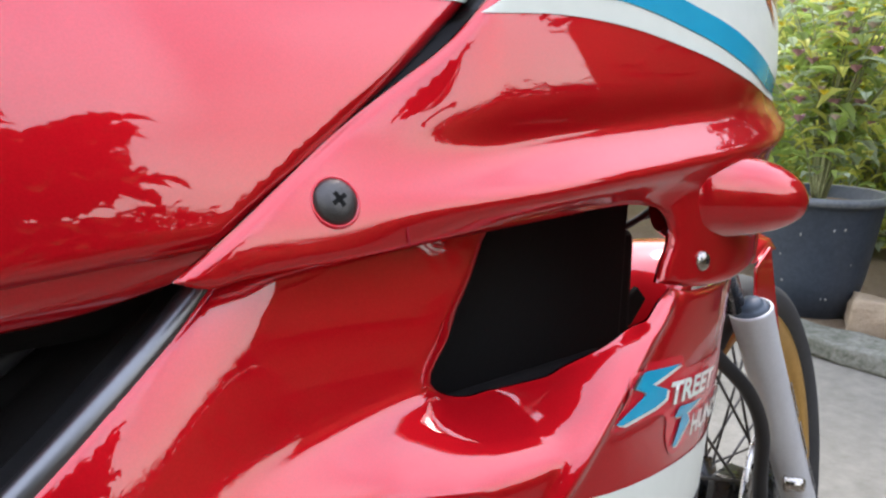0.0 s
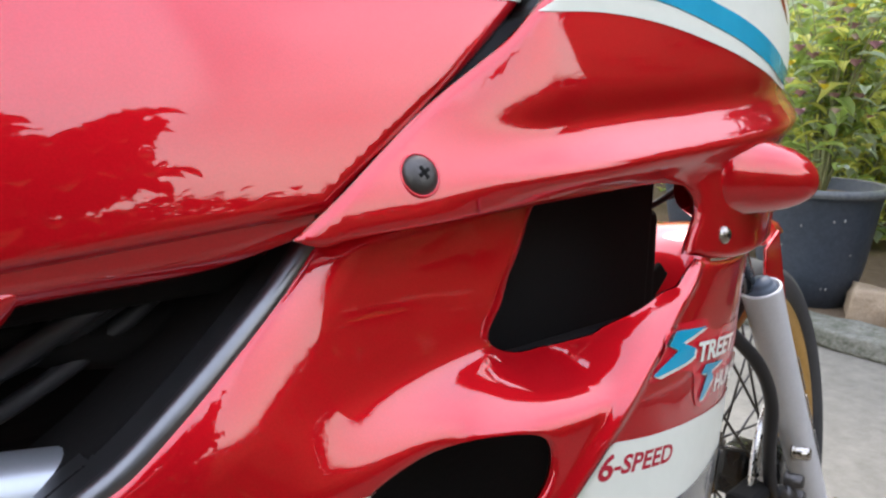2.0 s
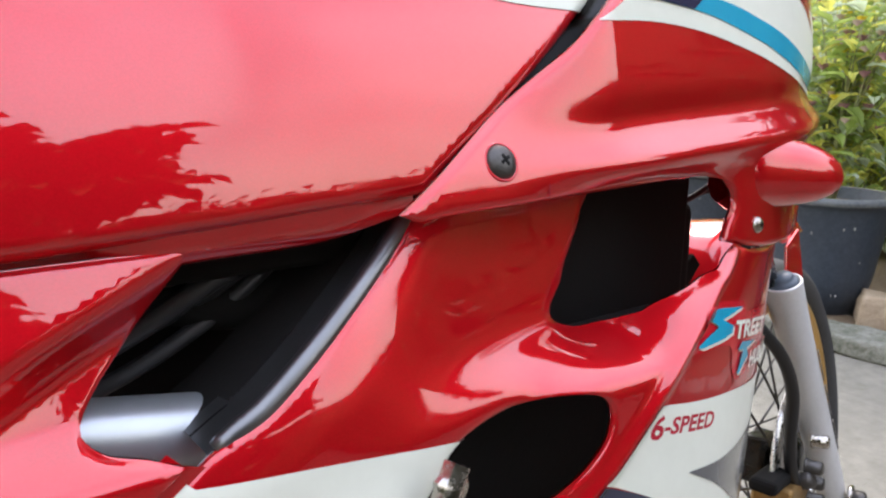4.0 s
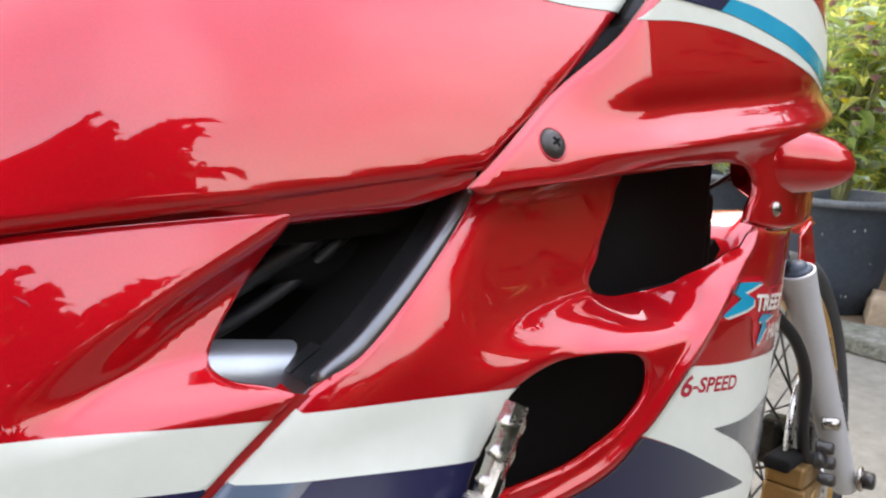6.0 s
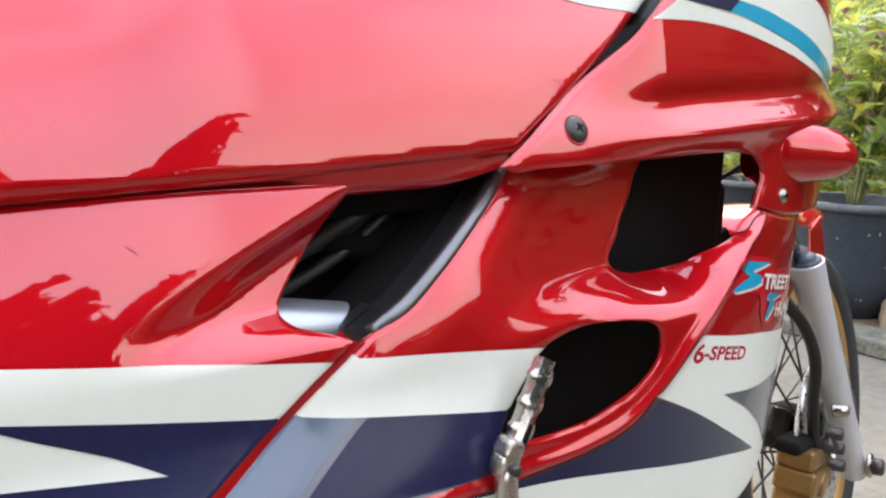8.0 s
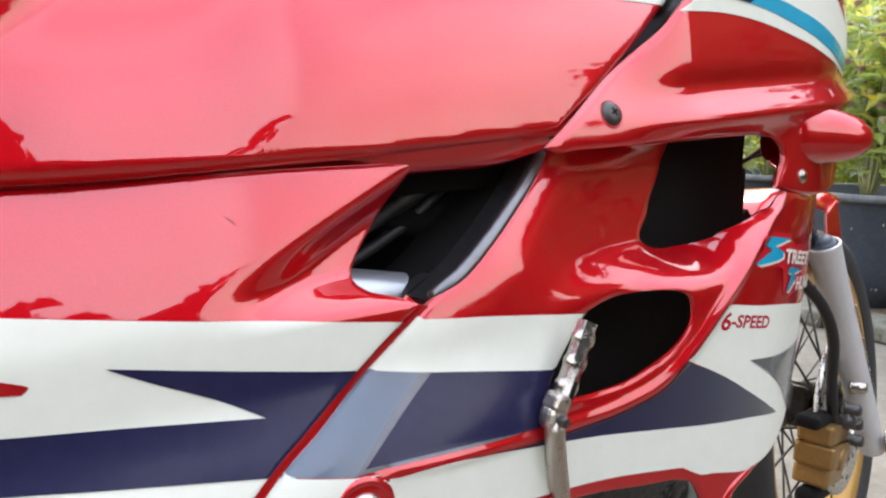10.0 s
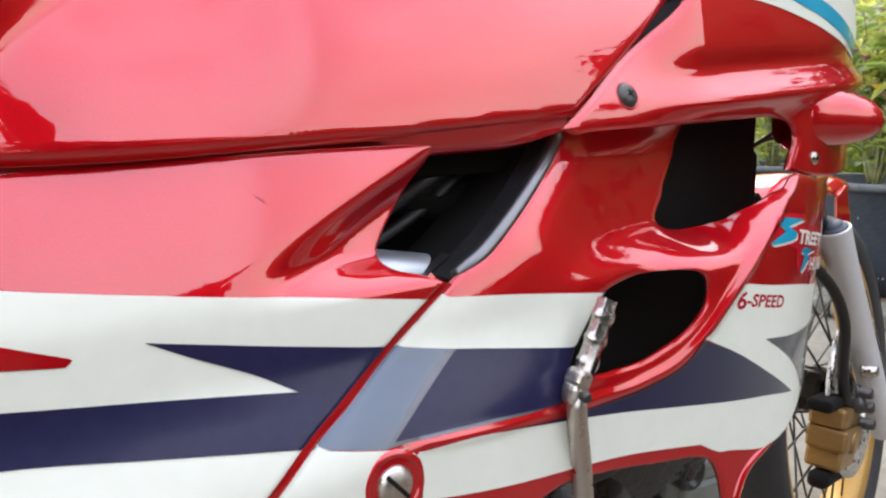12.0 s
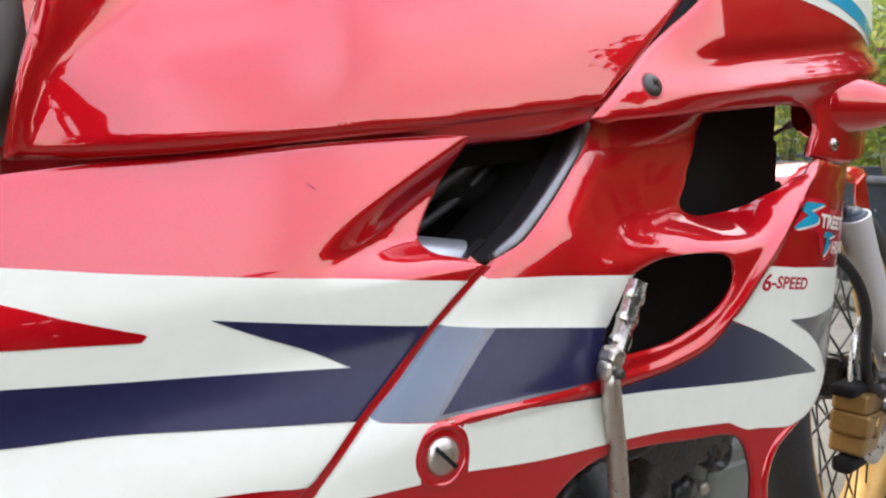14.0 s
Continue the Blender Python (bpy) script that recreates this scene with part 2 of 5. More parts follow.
def sample(points, step=0.004, closed=False):
    """A Catmull-Rom curve through the control points, as an array of rows."""
    p = np.array(points, float)
    if len(p) == 2 and not closed:
        n = max(2, int(np.linalg.norm(p[1] - p[0]) / step) + 1)
        return p[0] + np.linspace(0, 1, n)[:, None] * (p[1] - p[0])
    q = np.vstack([p[-1], p, p[:2]]) if closed else np.vstack([2 * p[0] - p[1], p, 2 * p[-1] - p[-2]])
    out = []
    for a, b, c, d in zip(q[:-3], q[1:-2], q[2:-1], q[3:]):
        n = max(2, int(np.linalg.norm(c - b) / step) + 1)
        t = np.linspace(0, 1, n, endpoint=False)[:, None]
        out.append(0.5 * (2 * b + (c - a) * t + (2 * a - 5 * b + 4 * c - d) * t**2 + (3 * b - a - 3 * c + d) * t**3))
    if not closed:
        out.append(p[-1:])
    return np.vstack(out)


def ring(*runs, step=0.004):
    """A closed outline out of smooth runs that meet at corners."""
    pts = []
    for run in runs:
        s = sample(run, step)
        if pts and np.linalg.norm(pts[-1][-1] - s[0]) < 1e-5:
            s = s[1:]
        pts.append(s)
    p = np.vstack(pts)
    return p[:-1] if np.linalg.norm(p[0] - p[-1]) < 1e-5 else p


def inside(poly, pts):
    x, y = pts[:, 0:1], pts[:, 1:2]
    a, b = poly, np.roll(poly, -1, 0)
    with np.errstate(divide="ignore", invalid="ignore"):
        cross = ((a[:, 1] > y) != (b[:, 1] > y)) & (x < (b[:, 0] - a[:, 0]) * (y - a[:, 1]) / (b[:, 1] - a[:, 1]) + a[:, 0])
    return cross.sum(1) % 2 == 1


def away(line, x, z, closed=True):
    """Distance of places from an outline or a curve."""
    pts = np.stack([np.ravel(x), np.ravel(z)], 1)
    a = line if closed else line[:-1]
    d = (np.roll(line, -1, 0) if closed else line[1:]) - a
    best = np.full(len(pts), 9.0)
    for lo in range(0, len(pts), 4000):
        q = pts[lo : lo + 4000, None]
        t = np.clip(((q - a) * d).sum(2) / np.maximum((d * d).sum(1), 1e-12), 0, 1)
        best[lo : lo + 4000] = np.sqrt((((q - a) - t[..., None] * d) ** 2).sum(2)).min(1)
    return best.reshape(np.shape(x))


def ease(a, b, v):
    t = np.clip((v - a) / (b - a), 0, 1)
    return t * t * (3 - 2 * t)


class Skin:
    """A pressed panel of the bodywork: an outline with openings in side view, and its depth over that plane."""

    def __init__(self, outer, holes, depth, lip=0.006, lip_depth=0.005, folds=()):
        self.folds = folds
        self.outer, self.holes, self.form, self.lip, self.lip_depth = outer, holes, depth, lip, lip_depth

    def depth(self, x, z):
        y = self.form(x, z)
        d = np.min([away(r, x, z) for r in (self.outer, *self.holes)], 0)
        k = np.clip(1 - d / self.lip, 0, 1)
        return y + self.lip_depth * (1 - np.sqrt(np.clip(1 - k * k, 0, 1)))

    def normal(self, x, z, e=0.0007):
        gx = (self.depth(x + e, z) - self.depth(x - e, z)) / (2 * e)
        gz = (self.depth(x, z + e) - self.depth(x, z - e)) / (2 * e)
        n = np.stack([gx, -np.ones_like(gx), gz], 1)
        return n / np.linalg.norm(n, axis=1)[:, None]

    def within(self, pts):
        ok = inside(self.outer, pts)
        for h in self.holes:
            ok &= ~inside(h, pts)
        return ok

    def mesh(self, name, area=None, cell=0.006, thick=0.003, lift=0.0):
        """The panel itself, or, with an area, the film that covers that area of it."""
        rings = [self.outer, *self.holes] + ([area] if area is not None else [])
        lo, hi = (area if area is not None else self.outer).min(0), (area if area is not None else self.outer).max(0)
        gx, gz = np.meshgrid(np.arange(lo[0], hi[0], cell), np.arange(lo[1], hi[1], cell * 0.87))
        gx[1::2] += cell / 2
        grid = np.stack([gx.ravel(), gz.ravel()], 1)
        keep = self.within(grid) if area is None else self.within(grid) & inside(area, grid)
        grid = grid[keep]
        near = np.min([away(r, grid[:, 0], grid[:, 1]) for r in rings], 0)
        grid = grid[near > cell * 0.4]
        extra = []
        for fold in self.folds:
            grid = grid[away(fold, grid[:, 0], grid[:, 1], closed=False) > 0.0145]
            t = np.gradient(fold, axis=0)
            t /= np.linalg.norm(t, axis=1)[:, None]
            for shift in (-0.013, -0.0095, -0.0068, -0.0045, -0.0022, 0, 0.0022, 0.0045, 0.0068, 0.0095, 0.013):
                q = fold + shift * np.stack([-t[:, 1], t[:, 0]], 1)
                q = q[self.within(q) if area is None else self.within(q) & inside(area, q)]
                if len(q):
                    d = np.min([away(o, q[:, 0], q[:, 1]) for o in rings], 0)
                    far = away(fold, q[:, 0], q[:, 1], closed=False)
                    extra.append(q[(d > 0.0012) & (far > abs(shift) * 0.9)])
        for r in (self.outer, *self.holes):
            t = np.roll(r, -1, 0) - np.roll(r, 1, 0)
            t /= np.maximum(np.linalg.norm(t, axis=1), 1e-9)[:, None]
            n = np.stack([-t[:, 1], t[:, 0]], 1)
            for s in (-1, 1):
                for f in (0.12, 0.4, 0.8):
                    q = r + s * n * f * self.lip
                    q = q[self.within(q) if area is None else self.within(q) & inside(area, q)]
                    if len(q):
                        d = np.min([away(o, q[:, 0], q[:, 1]) for o in rings], 0)
                        extra.append(q[d > f * self.lip * 0.85])
        cloud = np.vstack([grid, *extra])
        verts, edges = [tuple(p) for p in cloud], []
        for r in rings:
            base = len(verts)
            verts += [tuple(p) for p in r]
            edges += [(base + i, base + (i + 1) % len(r)) for i in range(len(r))]
        from_cdt = geometry.delaunay_2d_cdt([Vector(v) for v in verts], edges, [], 0, 1e-6)
        flat = np.array([tuple(v) for v in from_cdt[0]])
        tris = np.array(from_cdt[2])
        mid = flat[tris].mean(1)
        ok = self.within(mid) if area is None else self.within(mid) & inside(area, mid)
        tris = tris[ok]
        used, back_to = np.unique(tris, return_inverse=True)
        flat, tris = flat[used], back_to.reshape(-1, 3)
        u, v = flat[tris[:, 1]] - flat[tris[:, 0]], flat[tris[:, 2]] - flat[tris[:, 0]]
        turn = u[:, 0] * v[:, 1] - u[:, 1] * v[:, 0]
        tris[turn < 0] = tris[turn < 0][:, ::-1]
        n = self.normal(flat[:, 0], flat[:, 1])
        front = np.stack([flat[:, 0], self.depth(flat[:, 0], flat[:, 1]), flat[:, 1]], 1) + n * lift
        co, faces, normals = front, [tuple(t) for t in tris], n
        if thick:
            count = len(front)
            behind = front - np.array([0, -1, 0]) * thick
            co, normals = np.vstack([front, behind]), np.vstack([n, -n])
            faces += [tuple(t[::-1] + count) for t in tris]
            pairs = {}
            for t in tris:
                for i in range(3):
                    pairs[(t[i], t[(i + 1) % 3])] = True
            faces += [(b, a, a + count, b + count) for a, b in pairs if (b, a) not in pairs]
        mesh = bpy.data.meshes.new(name)
        mesh.from_pydata([tuple(c) for c in co], [], [tuple(int(i) for i in f) for f in faces])
        mesh.polygons.foreach_set("use_smooth", [True] * len(mesh.polygons))
        mesh.normals_split_custom_set_from_vertices([tuple(c) for c in normals])
        return mesh

    def lay(self, name, area, material, parent, label="", lift=0.0007, cell=0.004):
        return part(name, self.mesh(name, area, cell, 0, lift), material, parent, label)

    def letter(self, name, text, start, end, height, material, parent, lean=0.25, bold=0.0, lift=0.0009, label=""):
        """Lettering laid on the panel: its base line runs from start to end, in side view."""
        curve = bpy.data.curves.new(name, "FONT")
        curve.body, curve.size, curve.offset, curve.resolution_u = text, 1.0, bold, 3
        ob = bpy.data.objects.new(name, curve)
        scene.collection.objects.link(ob)
        mesh = bpy.data.meshes.new_from_object(ob.evaluated_get(bpy.context.evaluated_depsgraph_get()))
        bpy.data.objects.remove(ob)
        bm = bmesh.new()
        bm.from_mesh(mesh)
        bmesh.ops.triangulate(bm, faces=bm.faces)
        bmesh.ops.subdivide_edges(bm, edges=[e for e in bm.edges if e.calc_length() > 0.25], cuts=2)
        a = np.array(end) - np.array(start)
        way = a / np.linalg.norm(a)
        up = np.array([-way[1], way[0]]) * height
        p = np.array([tuple(v.co) for v in bm.verts])[:, :2]
        p = (p - p.min(0)) / (p.max(0) - p.min(0))
        xz = np.array(start) + p[:, 0:1] * a + p[:, 1:2] * (up + way * height * lean)
        y = self.depth(xz[:, 0], xz[:, 1])
        n = self.normal(xz[:, 0], xz[:, 1])
        for v, (x, z), d, m in zip(bm.verts, xz, y, n):
            v.co = Vector((x, d, z)) + Vector(m) * lift
        for f in bm.faces:
            f.normal_update()
            if f.normal.y > 0:
                f.normal_flip()
        made = bpy.data.meshes.new(name)
        bm.to_mesh(made)
        bm.free()
        return part(name, made, material, parent, label)


def tube(points, radius, sides=14, step=0.01, caps=True, closed=False):
    """A round bar along a smooth curve; radius may be a list, one for each control point."""
    p = np.array(points, float)
    r = np.broadcast_to(np.array(radius, float), (len(p),))
    both = sample(np.hstack([p, r[:, None]]), step, closed)
    line, rad = both[:, :3], both[:, 3]
    bm = bmesh.new()
    rows, up = [], Vector((0.13, 0.31, 0.94))
    count = len(line)
    for i in range(count):
        a, b = line[(i - 1) % count if closed else max(i - 1, 0)], line[(i + 1) % count if closed else min(i + 1, count - 1)]
        t = Vector(b - a).normalized()
        u = (up - t * up.dot(t)).normalized()
        up = u
        w = t.cross(u)
        rows.append([bm.verts.new(Vector(line[i]) + (u * math.cos(2 * math.pi * k / sides) + w * math.sin(2 * math.pi * k / sides)) * float(rad[i])) for k in range(sides)])
    for i in range(count if closed else count - 1):
        a, b = rows[i], rows[(i + 1) % count]
        for k in range(sides):
            bm.faces.new((a[k], a[(k + 1) % sides], b[(k + 1) % sides], b[k])).smooth = True
    if caps and not closed:
        bm.faces.new(rows[0][::-1])
        bm.faces.new(rows[-1])
    return bm


def lathe(profile, m=Matrix.Identity(4), sides=32, closed=False):
    """Turns (radius, height) pairs round the z axis of m."""
    bm = bmesh.new()
    rows = []
    for r, h in profile:
        if r < 1e-6:
            rows.append([bm.verts.new(m @ Vector((0, 0, h)))])
        else:
            rows.append([bm.verts.new(m @ Vector((r * math.cos(2 * math.pi * k / sides), r * math.sin(2 * math.pi * k / sides), h))) for k in range(sides)])
    for a, b in zip(rows, rows[1:] + (rows[:1] if closed else [])):
        for k in range(sides):
            q = [a[k % len(a)], a[(k + 1) % len(a)], b[(k + 1) % len(b)], b[k % len(b)]]
            q = [v for i, v in enumerate(q) if v not in q[:i]]
            if len(q) > 2:
                bm.faces.new(q).smooth = True
    return bm


def block(size, m=Matrix.Identity(4), round_by=0.004, segments=2):
    bm = bmesh.new()
    bmesh.ops.create_cube(bm, size=1.0, matrix=Matrix.Diagonal((*size, 1)))
    if round_by:
        bmesh.ops.bevel(bm, geom=list(bm.edges), offset=round_by, segments=segments, profile=0.5, affect="EDGES")
    bmesh.ops.transform(bm, matrix=m, verts=bm.verts)
    return bm


def joined(*meshes):
    bm = bmesh.new()
    for one in meshes:
        m = bpy.data.meshes.new("piece")
        one.to_mesh(m)
        one.free()
        bm.from_mesh(m)
        bpy.data.meshes.remove(m)
    return bm


def plate(outline, thickness, m, round_by=0.0015):
    """A flat plate with the given outline (in the xy plane of m), extruded along z."""
    bm = bmesh.new()
    f = bm.faces.new([bm.verts.new((x, y, 0)) for x, y in outline])
    top = bmesh.ops.extrude_face_region(bm, geom=[f])["geom"]
    for v in top:
        if isinstance(v, bmesh.types.BMVert):
            v.co.z += thickness
    if round_by:
        rim = [e for e in bm.edges if abs(e.verts[0].co.z - e.verts[1].co.z) < 1e-7]
        bmesh.ops.bevel(bm, geom=rim, offset=round_by, segments=2, profile=0.5, affect="EDGES")
    bmesh.ops.transform(bm, matrix=m, verts=bm.verts)
    return bm


def aim(at, toward):
    """A pose at a place whose z axis points along a direction."""
    return Matrix.Translation(at) @ Vector(toward).to_track_quat("Z", "Y").to_matrix().to_4x4()


# ---------------------------------------------------------------- bodywork outlines, in side view (x forward, z up)
LEAN_IN = 0.14  # the machine rests on its side stand and leans away


def middle(z):
    """The y of the machine's middle plane at a height."""
    return 0.46 + LEAN_IN * (z - 0.34)


UP_EDGE = [(0.281, 0.7185), (0.2750, 0.7075), (0.2665, 0.6935), (0.2510, 0.6770), (0.2305, 0.6588), (0.2130, 0.6440), (0.2110, 0.6368), (0.2185, 0.6315), (0.2330, 0.6290), (0.252, 0.6300), (0.271, 0.6362), (0.287, 0.6440), (0.316, 0.6550), (0.341, 0.6635), (0.360, 0.6718), (0.374, 0.6765)]
HOLE_UP = ring(
    [(0.368, 0.7265), (0.338, 0.7290), (0.300, 0.7265), (0.281, 0.7185)],
    UP_EDGE + [(0.376, 0.6775)],
    [(0.376, 0.6775), (0.378, 0.688), (0.3845, 0.703), (0.385, 0.717), (0.378, 0.7255), (0.368, 0.7265)],
)
HOLE_LOW = sample([(0.041, 0.553), (0.070, 0.580), (0.090, 0.5975), (0.128, 0.6055), (0.169, 0.6075), (0.194, 0.604), (0.203, 0.594), (0.199, 0.575), (0.180, 0.558), (0.156, 0.547), (0.122, 0.538), (0.080, 0.538), (0.056, 0.543)], closed=True)
CREASE = sample([(0.372, 0.677), (0.329, 0.653), (0.275, 0.621), (0.237, 0.590), (0.198, 0.555), (0.163, 0.533), (0.129, 0.524), (0.095, 0.521), (0.029, 0.525), (-0.011, 0.530), (-0.067, 0.536), (-0.100, 0.539)])
SEAM = [(-0.060, 0.6295), (-0.090, 0.610), (-0.115, 0.592), (-0.147, 0.572), (-0.173, 0.557), (-0.200, 0.538), (-0.220, 0.523), (-0.262, 0.490), (-0.31, 0.45)]


def rise(at, width, v):
    """A soft step from 0 to 1, without corners in its slope."""
    return 0.5 + 0.5 * np.tanh((v - at) / width)


def side_form(x, z):
    y = 0.247 - 0.019 * np.exp(-(((x - 0.26) / 0.1) ** 2)) * ease(0.74, 0.60, z) + 0.14 * (z - 0.6) + 1.6 * np.maximum(x - 0.325 - 0.35 * (z - 0.6), 0) ** 2
    return y - 0.022 * ease(0.60, 0.53, z) * ease(0.12, -0.08, x)


REAR_EDGE = sample([(0.0955, 0.7215), (0.066, 0.6978), (0.036, 0.6775), (-0.0135, 0.6438), (-0.0475, 0.6290), (-0.106, 0.5890), (-0.167, 0.5520), (-0.214, 0.5160), (-0.30, 0.445)], 0.02)


LEDGE_LOW = sample([(-0.06, 0.602), (0.04, 0.606), (0.12, 0.610), (0.20, 0.612), (0.235, 0.6135), (0.255, 0.618), (0.275, 0.628), (0.329, 0.657), (0.372, 0.680), (0.45, 0.70)])
LEDGE_TOP = sample([(-0.06, 0.648), (0.04, 0.642), (0.12, 0.638), (0.20, 0.6345), (0.235, 0.632), (0.252, 0.633), (0.271, 0.639), (0.287, 0.6465), (0.316, 0.6575), (0.341, 0.666), (0.372, 0.683), (0.45, 0.703)])


def recess(x, z):
    """How far the fairing falls back behind its ledge, deepest round the upper opening."""
    low, top = np.interp(x, *LEDGE_LOW.T), np.interp(x, *LEDGE_TOP.T)
    t = (z - low) / (top - low)
    return 0.068 * ease(0.0, 0.30, x) * (1 - 0.85 * ease(0.24, 0.305, x - 0.8 * np.maximum(z - 0.638, 0))) * ease(0.37, 0.33, x) * 0.13 * (np.logaddexp(0, t / 0.13) - np.logaddexp(0, (t - 1) / 0.13))


def fairing_form(x, z):
    """The lower fairing falls back to its upper opening, dips into the lower one and carries a fine bead along its crease."""
    y = side_form(x, z) + (0.004 * np.clip((z - 0.61) / 0.11, 0, 1) ) * ease(0.30, 0.20, x)
    y = y + 0.004 * np.clip(1 - away(REAR_EDGE, x, z, closed=False) / 0.03, 0, 1) ** 2
    d = away(HOLE_UP, x, z)
    rear = ease(0.27, 0.17, x)
    y = y + (0.006 * ease(0.655, 0.675, z) + 0.002 + 0.004 * rear) * ease(0.724, 0.700, z) * np.clip(1 - d / (0.012 + 0.004 * rear), 0, 1) ** 2
    d = away(HOLE_LOW, x, z)
    y = y + 0.009 * (0.35 + 0.65 * ease(0.08, 0.14, x)) * ease(0.575, 0.598, z + 0.35 * (0.10 - x)) * np.clip(1 - d / (0.017 + 0.012 * ease(0.57, 0.60, z)), 0, 1) ** 2
    d = away(CREASE, x, z, closed=False)
    y = y - (0.0022 + 0.0012 * ease(0.02, 0.14, x) + 0.0034 * ease(0.20, 0.28, x)) * np.exp(-((d / (0.0044 + 0.0010 * ease(0.02, 0.14, x))) ** 2))
    # the rear part leans back towards the tank
    return y + recess(x, z) + 0.175 * 0.005 * np.logaddexp(0, (z - 0.638) / 0.005) * ease(0.26, 0.10, x)


def cover_form(x, z):
    """The side cover turns up towards the tank and is scooped out towards the gap in front of it."""
    bend = 0.004 * np.logaddexp(0, (z - 0.637) / 0.004)
    y = side_form(x, z) + (0.275 + 0.07 * rise(0.21, 0.05, -x)) * bend + 0.5 * np.maximum(z - 0.67, 0) ** 2
    below = (0.648 + (x + 0.205) * 0.443 - z) / 1.094
    scoop = ease(-0.002, 0.028, below) * ease(-0.215, -0.09, x) * ease(0.628, 0.652, z)
    return y + 0.024 * scoop


def cowl_form(x, z):
    """The upper cowl: a waist above, a shoulder that runs forward to the signal pod."""
    y = 0.272 + (0.12 + 0.33 * ease(0.245, 0.135, x)) * (z - 0.74) + 0.6 * np.maximum(z - 0.77, 0) ** 2 + 1.5 * np.maximum(x - 0.41 - 0.2 * (z - 0.74), 0) ** 2
    grow = ease(0.12, 0.30, x)
    crest = 0.750 + 0.07 * (x - 0.3)
    y = y - 0.0115 * grow * np.exp(-(((z - crest) / 0.0125) ** 2))
    y = y + 0.004 * grow * np.exp(-(((z - crest - 0.028) / 0.012) ** 2))
    low = 0.7235 + 0.033 * (x - 0.1)
    rear = ease(0.26, 0.16, x)
    return y + 0.006 * np.clip(1 - (z - low) / (0.015 + 0.013 * rear), 0, 1.2) ** 2 * ease(0.40, 0.34, x)


TANK_FOLD = [(-0.345, 0.690), (-0.325, 0.722), (-0.3185, 0.742), (-0.3125, 0.757), (-0.288, 0.780), (-0.260, 0.803), (-0.195, 0.860), (-0.10, 0.95)]


def tank_form(x, z):
    """The tank leans back as it rises; behind a slanting fold its knee hollow stands steep."""
    y = 0.278 + (0.23 + 0.16 * rise(0.155, 0.035, -x) * (1 - 0.85 * rise(0.30, 0.025, -x)) - 0.05 * rise(-0.03, 0.045, x)) * (z - 0.72) + 1.2 * np.maximum(z - 0.74, 0) ** 2
    fold = np.interp(x, *np.array(TANK_FOLD).T)
    y = y - 0.52 * 0.003 * np.logaddexp(0, np.clip((z - fold) / 0.003, -40, 60)) * ease(-0.17, -0.22, x)
    return y + 2.0 * np.maximum(-0.245 - x, 0) ** 2 + 0.004 * ease(0.730, 0.718, z - 0.03 * (x + 0.1))


FAIRING = Skin(
    ring(
        [(0.125, 0.758), (0.112, 0.740), (0.0955, 0.7215), (0.0875, 0.7145), (0.066, 0.6978), (0.036, 0.6775), (0.0105, 0.6600), (-0.0135, 0.6438), (-0.0245, 0.6380), (-0.0365, 0.6335), (-0.0475, 0.6290)],
        [(-0.0475, 0.6290), (-0.079, 0.6075), (-0.106, 0.5890), (-0.140, 0.5670), (-0.167, 0.5520), (-0.194, 0.5320), (-0.214, 0.5160), (-0.259, 0.4815), (-0.30, 0.445)],
        [(-0.30, 0.445), (-0.29, 0.40)],
        [(-0.29, 0.40), (-0.10, 0.385)],
        [(-0.10, 0.385), (-0.065, 0.425), (-0.040, 0.455), (-0.010, 0.468), (0.030, 0.470), (0.072, 0.462), (0.130, 0.452), (0.180, 0.446), (0.198, 0.434), (0.205, 0.404), (0.200, 0.370), (0.19, 0.30)],
        [(0.19, 0.30), (0.203, 0.30)],
        [(0.203, 0.30), (0.214, 0.37), (0.220, 0.402), (0.236, 0.424), (0.262, 0.435)],
        [(0.262, 0.435), (0.314, 0.440), (0.365, 0.448), (0.410, 0.468), (0.440, 0.505), (0.465, 0.55), (0.50, 0.61), (0.53, 0.665)],
        [(0.53, 0.665), (0.462, 0.6645), (0.412, 0.6685), (0.374, 0.6765)],
        UP_EDGE[::-1] + [(0.292, 0.740), (0.300, 0.760)],
        [(0.300, 0.760), (0.20, 0.768), (0.125, 0.758)],
    ),
    [HOLE_LOW],
    fairing_form,
    lip=0.0035,
    lip_depth=0.0025,
    folds=[CREASE],
)
COVER = Skin(
    ring(
        [(-0.0420, 0.7185), (-0.105, 0.7182), (-0.158, 0.7175), (-0.212, 0.7153), (-0.294, 0.7128), (-0.46, 0.702)],
        [(-0.46, 0.702), (-0.62, 0.690)],
        [(-0.62, 0.690), (-0.56, 0.60), (-0.42, 0.53), (-0.31, 0.45)],
        list(reversed(SEAM)),
        [(-0.060, 0.6295), (-0.0725, 0.6345), (-0.0885, 0.6388), (-0.0955, 0.6450), (-0.0925, 0.6520), (-0.0845, 0.6630), (-0.0705, 0.6785), (-0.0540, 0.6990), (-0.0445, 0.7115), (-0.0420, 0.7185)],
    ),
    [],
    cover_form,
    lip=0.003,
    lip_depth=0.002,
)
